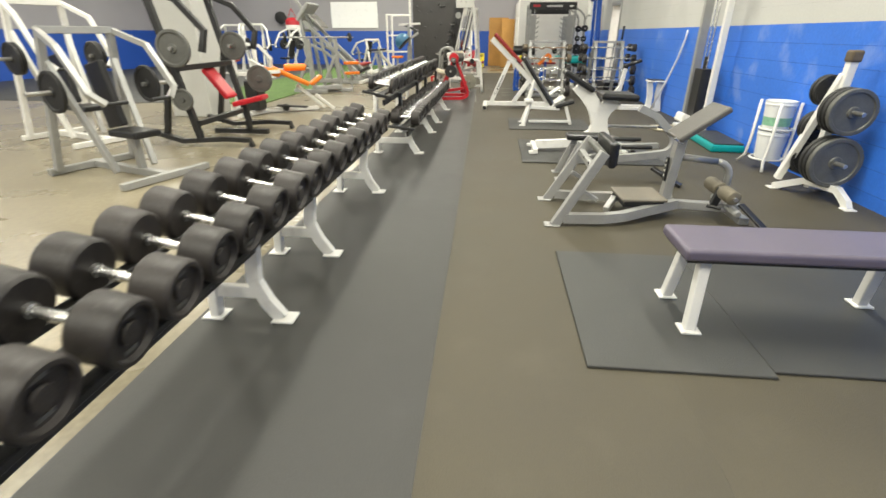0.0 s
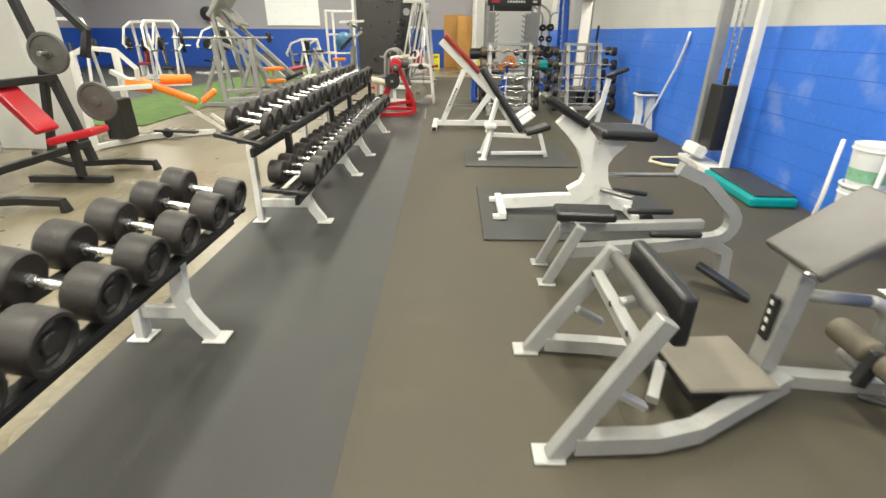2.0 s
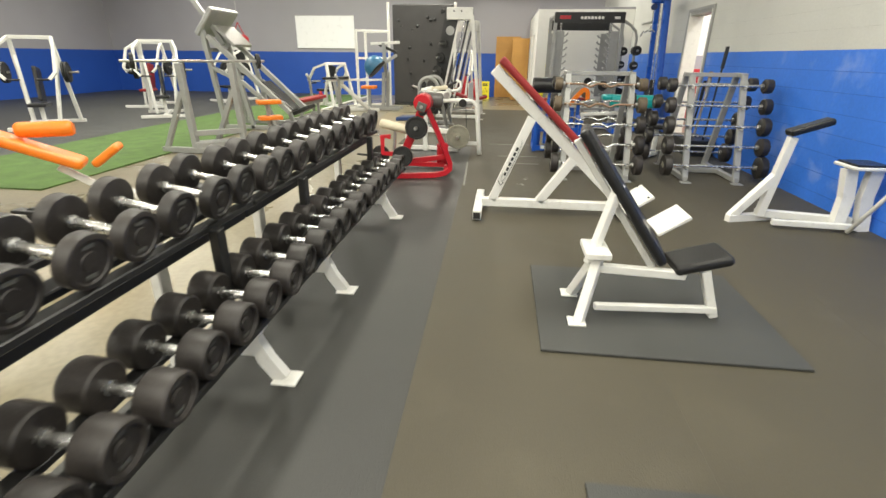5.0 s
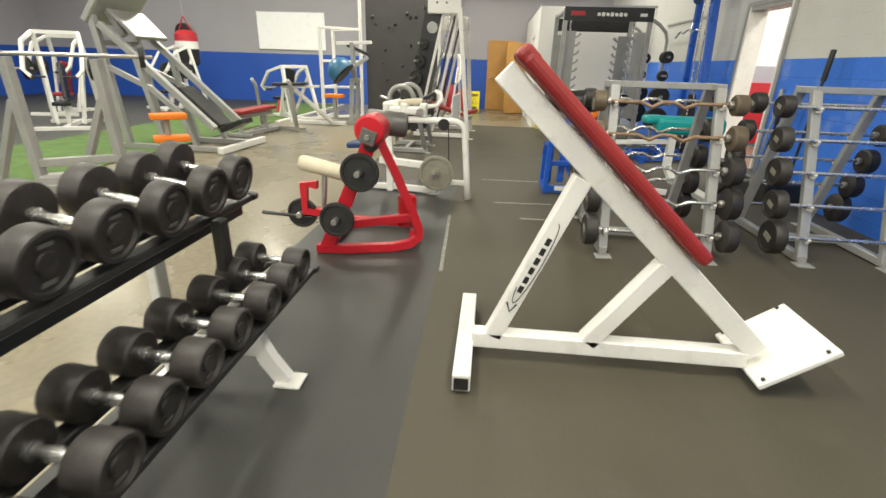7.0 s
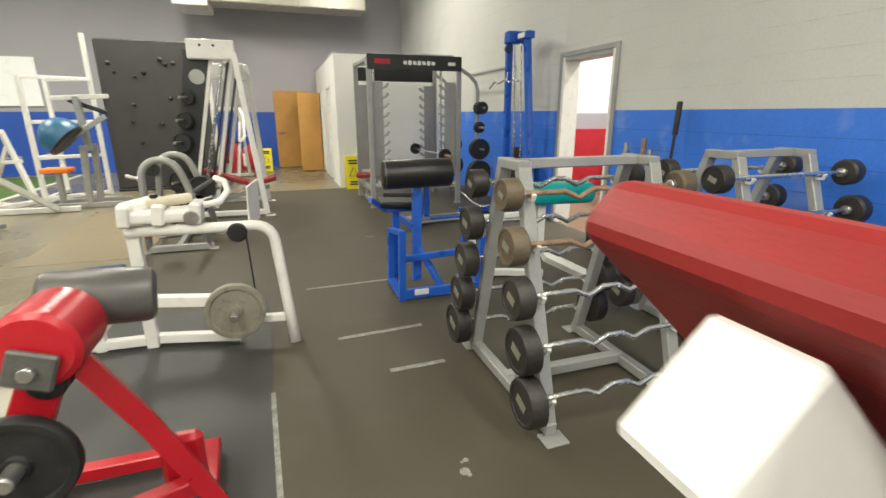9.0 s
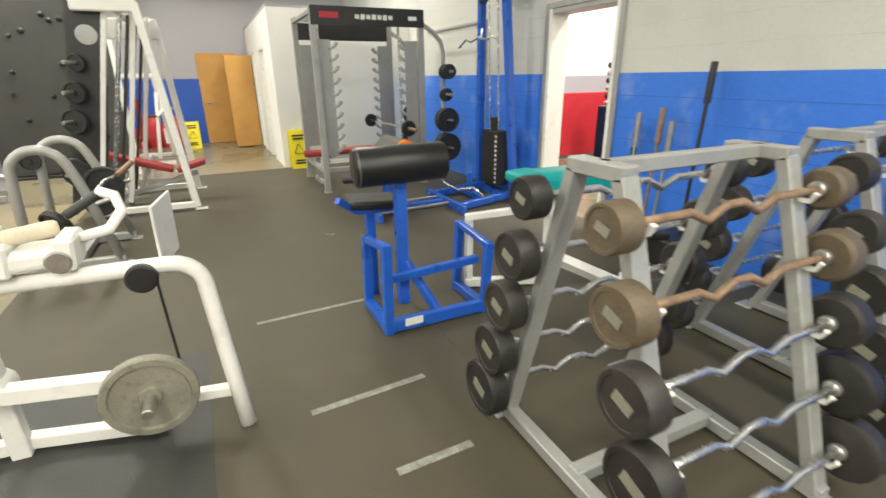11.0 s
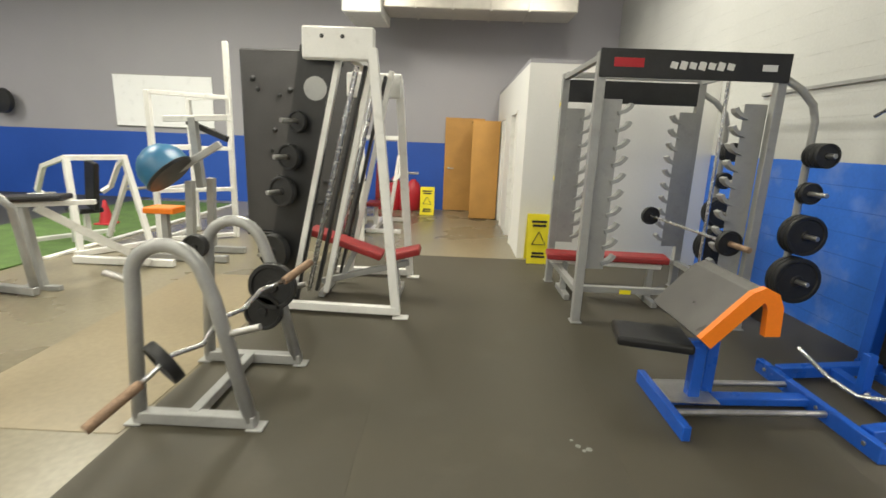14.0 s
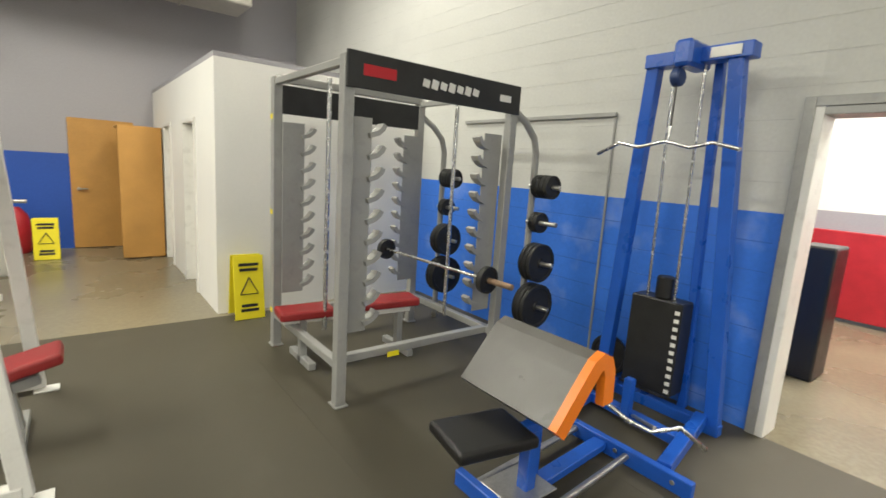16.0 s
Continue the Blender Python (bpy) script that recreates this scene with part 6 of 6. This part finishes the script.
def small_machine():
    """Grey and white seated machine with a balance ball resting on its arm."""
    ob = thing("lever_row_machine", (-1.9, 17.4, 0), "grey white seated lever machine with a sloping arm", "exercise machine")
    for y in (17.2, 17.7):
        part("base_rail", bar((-2.5, y, 0.05), (-1.3, y, 0.05), 0.08), M_SILVER, ob)
        part("upright", bar((-1.75, y, 0.05), (-1.7, y, 1.0), 0.09), M_SILVER, ob)
    part("cross_rail", bar((-2.4, 17.2, 0.05), (-2.4, 17.7, 0.05), 0.08), M_SILVER, ob)
    part("lever", bar((-2.1, 17.15, 0.95), (-1.35, 17.3, 1.45), 0.08), M_SILVER, ob)
    part("lever", bar((-1.4, 17.6, 1.5), (-1.9, 17.6, 1.7), 0.07), M_BLACK, ob)
    part("mast", bar((-1.7, 17.45, 0.9), (-1.75, 17.45, 1.75), 0.09), M_SILVER, ob)
    part("top_rail", bar((-2.1, 17.45, 1.72), (-1.3, 17.45, 1.76), 0.07), M_WHITE, ob)
    part("seat", padbox((-2.4, 17.45, 0.6), (-2.0, 17.45, 0.6), 0.3, 0.08), M_ORANGE, ob)
    part("seat_post", bar((-2.2, 17.45, 0.05), (-2.2, 17.45, 0.56), 0.08), M_SILVER, ob)
    b = thing("balance_ball", (-1.95, 17.0, 1.02), "blue half balance ball resting on a machine arm", "ball")
    part("dome", lathe((-2.08, 16.98, 1.32), (-1.85, 17.0, 1.06), [(0, 0), (0.02, 0.08), (0.12, 0.16), (0.35, 0.24), (0.6, 0.28), (1, 0.285)], 24), M_BALL, b)
    part("base_disc", lathe((-1.85, 17.0, 1.06), (-1.82, 17.0, 1.03), [(0, 0.285), (0.3, 0.3), (1, 0.28), (1, 0)], 24), M_BLACK, b)
    ob.location = (-1.8, 17.9, 0)
    b.location = (-1.86, 17.55, 1.06)


black_machine()
orange_machine()
leg_press()
squat_stand()
small_machine()
bench_red(-2.9, 15.6, 80)
plate_press(-2.35, 3.35, 160, M_SILVER, M_PAD, "grey white seated plate-loaded press with black pads", 1.45, 1)
plate_press(-4.3, 5.0, 160, M_WHITE, M_PAD, "white seated plate-loaded press with black pads", 1.8)
plate_press(-5.0, 2.2, 150, M_WHITE, M_PAD, "white seated plate-loaded press with black pads", 1.8)
plate_press(-3.4, 18.4, -30, M_WHITE, M_PAD, "white seated press with black pads near the turf", 1.2, 0)
plate_press(-6.6, 15.5, 120, M_WHITE, M_PAD, "white seated plate-loaded press with black pads", 1.7)
plate_press(-7.6, 13.2, 120, M_WHITE, M_PAD, "white seated plate-loaded press with black pads", 1.7)
plate_press(-8.4, 17.5, 100, M_WHITE, M_RED, "white seated plate-loaded press with red pads", 1.7)
plate_press(-7.0, 19.5, 60, M_WHITE, M_PAD, "white seated plate-loaded press with black pads", 1.6)
plate_press(0.2, 20.6, 90, M_WHITE, M_RED, "white seated press with dark red pad beside the corridor", 1.6, 0)

# heavy bag on a chain
hb = thing("heavy_bag", (-7.2, 20.6, 1.2), "red black and white punching bag hung on a chain", "punching bag")
part("bag_top", lathe((-7.2, 20.6, 1.75), (-7.2, 20.6, 2.05), [(0, 0.3), (0.6, 0.29), (0.9, 0.2), (1, 0.05), (1, 0)], 20), M_BAGRED, hb)
part("bag_band", lathe((-7.2, 20.6, 1.55), (-7.2, 20.6, 1.75), [(0, 0.3), (1, 0.3)], 20), M_WHITE, hb)
part("bag_base", lathe((-7.2, 20.6, 1.1), (-7.2, 20.6, 1.55), [(0, 0), (0, 0.2), (0.15, 0.28), (1, 0.3)], 20), M_BLACK, hb)
for s in (-1, 1):
    part("strap", rod((-7.2 + s * 0.18, 20.6, 2.03), (-7.2, 20.6, 2.4), 0.015, 6), M_BAGRED, hb)
part("chain", rod((-7.2, 20.6, 2.4), (-7.2, 20.6, ZC), 0.012, 6), M_BRUSHED, hb)
fn = thing("wall_fan", (-8.7, YF - 0.2, 2.0), "dark round wall fan on the grey wall", "fan")
part("cage", lathe((-8.7, YF - 0.3, 2.1), (-8.7, YF - 0.12, 2.1), [(0, 0), (0, 0.1), (0.1, 0.26), (0.6, 0.28), (1, 0.15), (1, 0)], 20), M_BLACK, fn)
part("bracket", bar((-8.7, YF - 0.14, 2.1), (-8.7, YF - 0.001, 2.1), 0.06), M_BLACK, fn)
# side room gear
MAT_X, MAT_Y = 6.88, 14.42
for dx, dy, w, h_ in ((-0.42, 0.02, 0.4, 1.22), (-0.46, 0.34, 0.35, 1.1)):
    fm = thing("foam_mat", (MAT_X + dx + w / 2, MAT_Y + dy + 0.14, 0), "thick black foam block standing on edge in the side room", "mat", "standing mats")
    part("cover", slab(MAT_X + dx, MAT_X + dx + w, MAT_Y + dy, MAT_Y + dy + 0.28, 0.0, h_, 0.02, 2), M_PAD, fm)
    # one side face greyer than the black cover
    part("grey_side", slab(MAT_X + dx + w, MAT_X + dx + w + 0.004, MAT_Y + dy + 0.03, MAT_Y + dy + 0.25, 0.03, h_ - 0.03, 0.001), M_GREYPLATE, fm, "grey side")
lowm = thing("foam_block", (MAT_X + 0.35, MAT_Y + 0.9, 0), "low black foam block with worn edges in the side room", "mat")
part("cover", slab(MAT_X + 0.15, MAT_X + 0.5, MAT_Y + 0.6, MAT_Y + 1.2, 0.0, 0.5, 0.02, 2), M_PAD, lowm)
tw = thing("dumbbell_tower", (MAT_X + 0.75, MAT_Y + 1.5, 0), "black upright tower stacked with small chrome dumbbells", "dumbbell rack")
tx, ty = MAT_X + 0.75, MAT_Y + 1.5
part("base", slab(tx - 0.25, tx + 0.25, ty - 0.25, ty + 0.25, 0, 0.06, 0.01), M_BLACK, tw)
part("post", bar((tx, ty, 0.06), (tx, ty, 1.75), 0.07), M_BLACK, tw)
for k in range(9):
    z = 0.7 + 0.12 * k
    cr = part("cradle", bar((tx - 0.06, ty, z - 0.03), (tx + 0.06, ty, z - 0.03), 0.2, 0.02), M_BLACK, tw)
    for s_ in (-1, 1):
        db = thing("dumbbell", (tx + s_ * 0.09, ty, z), "small chrome and black dumbbell in the tower", "dumbbell", "dumbbells in the tower")
        part("grip", rod((tx + s_ * 0.09, ty - 0.09, z), (tx + s_ * 0.09, ty + 0.09, z), 0.014), M_CHROME, db)
        for e_ in (-1, 1):
            part("head", roller((tx + s_ * 0.09, ty + e_ * 0.06, z), (tx + s_ * 0.09, ty + e_ * 0.13, z), 0.045), M_BRUSHED if k % 2 else M_IRON, db)
sw = thing("wall_switch", (6.88, 16.98, 1.8), "small grey switch plate on the white wall", "switch")
part("plate", slab(MAT_X + 0.05, MAT_X + 0.15, 16.985, 16.9985, 1.75, 1.88, 0.003), M_DUCT, sw)

# exercise bench beside the turf
eb = thing("decline_bench", (-2.4, 16.9, 0), "white steel bench with a thin black pad beside the turf", "bench")
part("post", bar((-2.44, 16.43, 0.02), (-2.6, 16.5, 0.8), 0.075), M_SILVER, eb)
part("post_foot", bar((-2.62, 16.43, 0.025), (-2.26, 16.43, 0.025), 0.06, 0.05), M_SILVER, eb)
part("slant_leg", bar((-2.5, 16.55, 0.8), (-1.98, 17.35, 0.06), 0.08), M_WHITE, eb)
part("base_rail", bar((-2.9, 17.4, 0.05), (-1.7, 17.4, 0.05), 0.08), M_WHITE, eb)
part("pad_rail", bar((-2.75, 16.5, 0.82), (-2.0, 16.68, 0.86), 0.05), M_WHITE, eb)
part("pad", padbox((-2.9, 16.48, 0.875), (-2.25, 16.64, 0.905), 0.26, 0.055), M_PAD, eb)
# red cone by the turf
cn = thing("traffic_cone", (-4.2, 19.7, 0.02), "small red plastic cone on the turf", "cone")
part("base", slab(-4.33, -4.07, 19.57, 19.83, 0.0205, 0.045, 0.006), M_BAGRED, cn)
part("cone_body", lathe((-4.2, 19.7, 0.045), (-4.2, 19.7, 0.42), [(0, 0.105), (0.1, 0.1), (0.95, 0.028), (1, 0.02), (1, 0)], 18), M_BAGRED, cn)
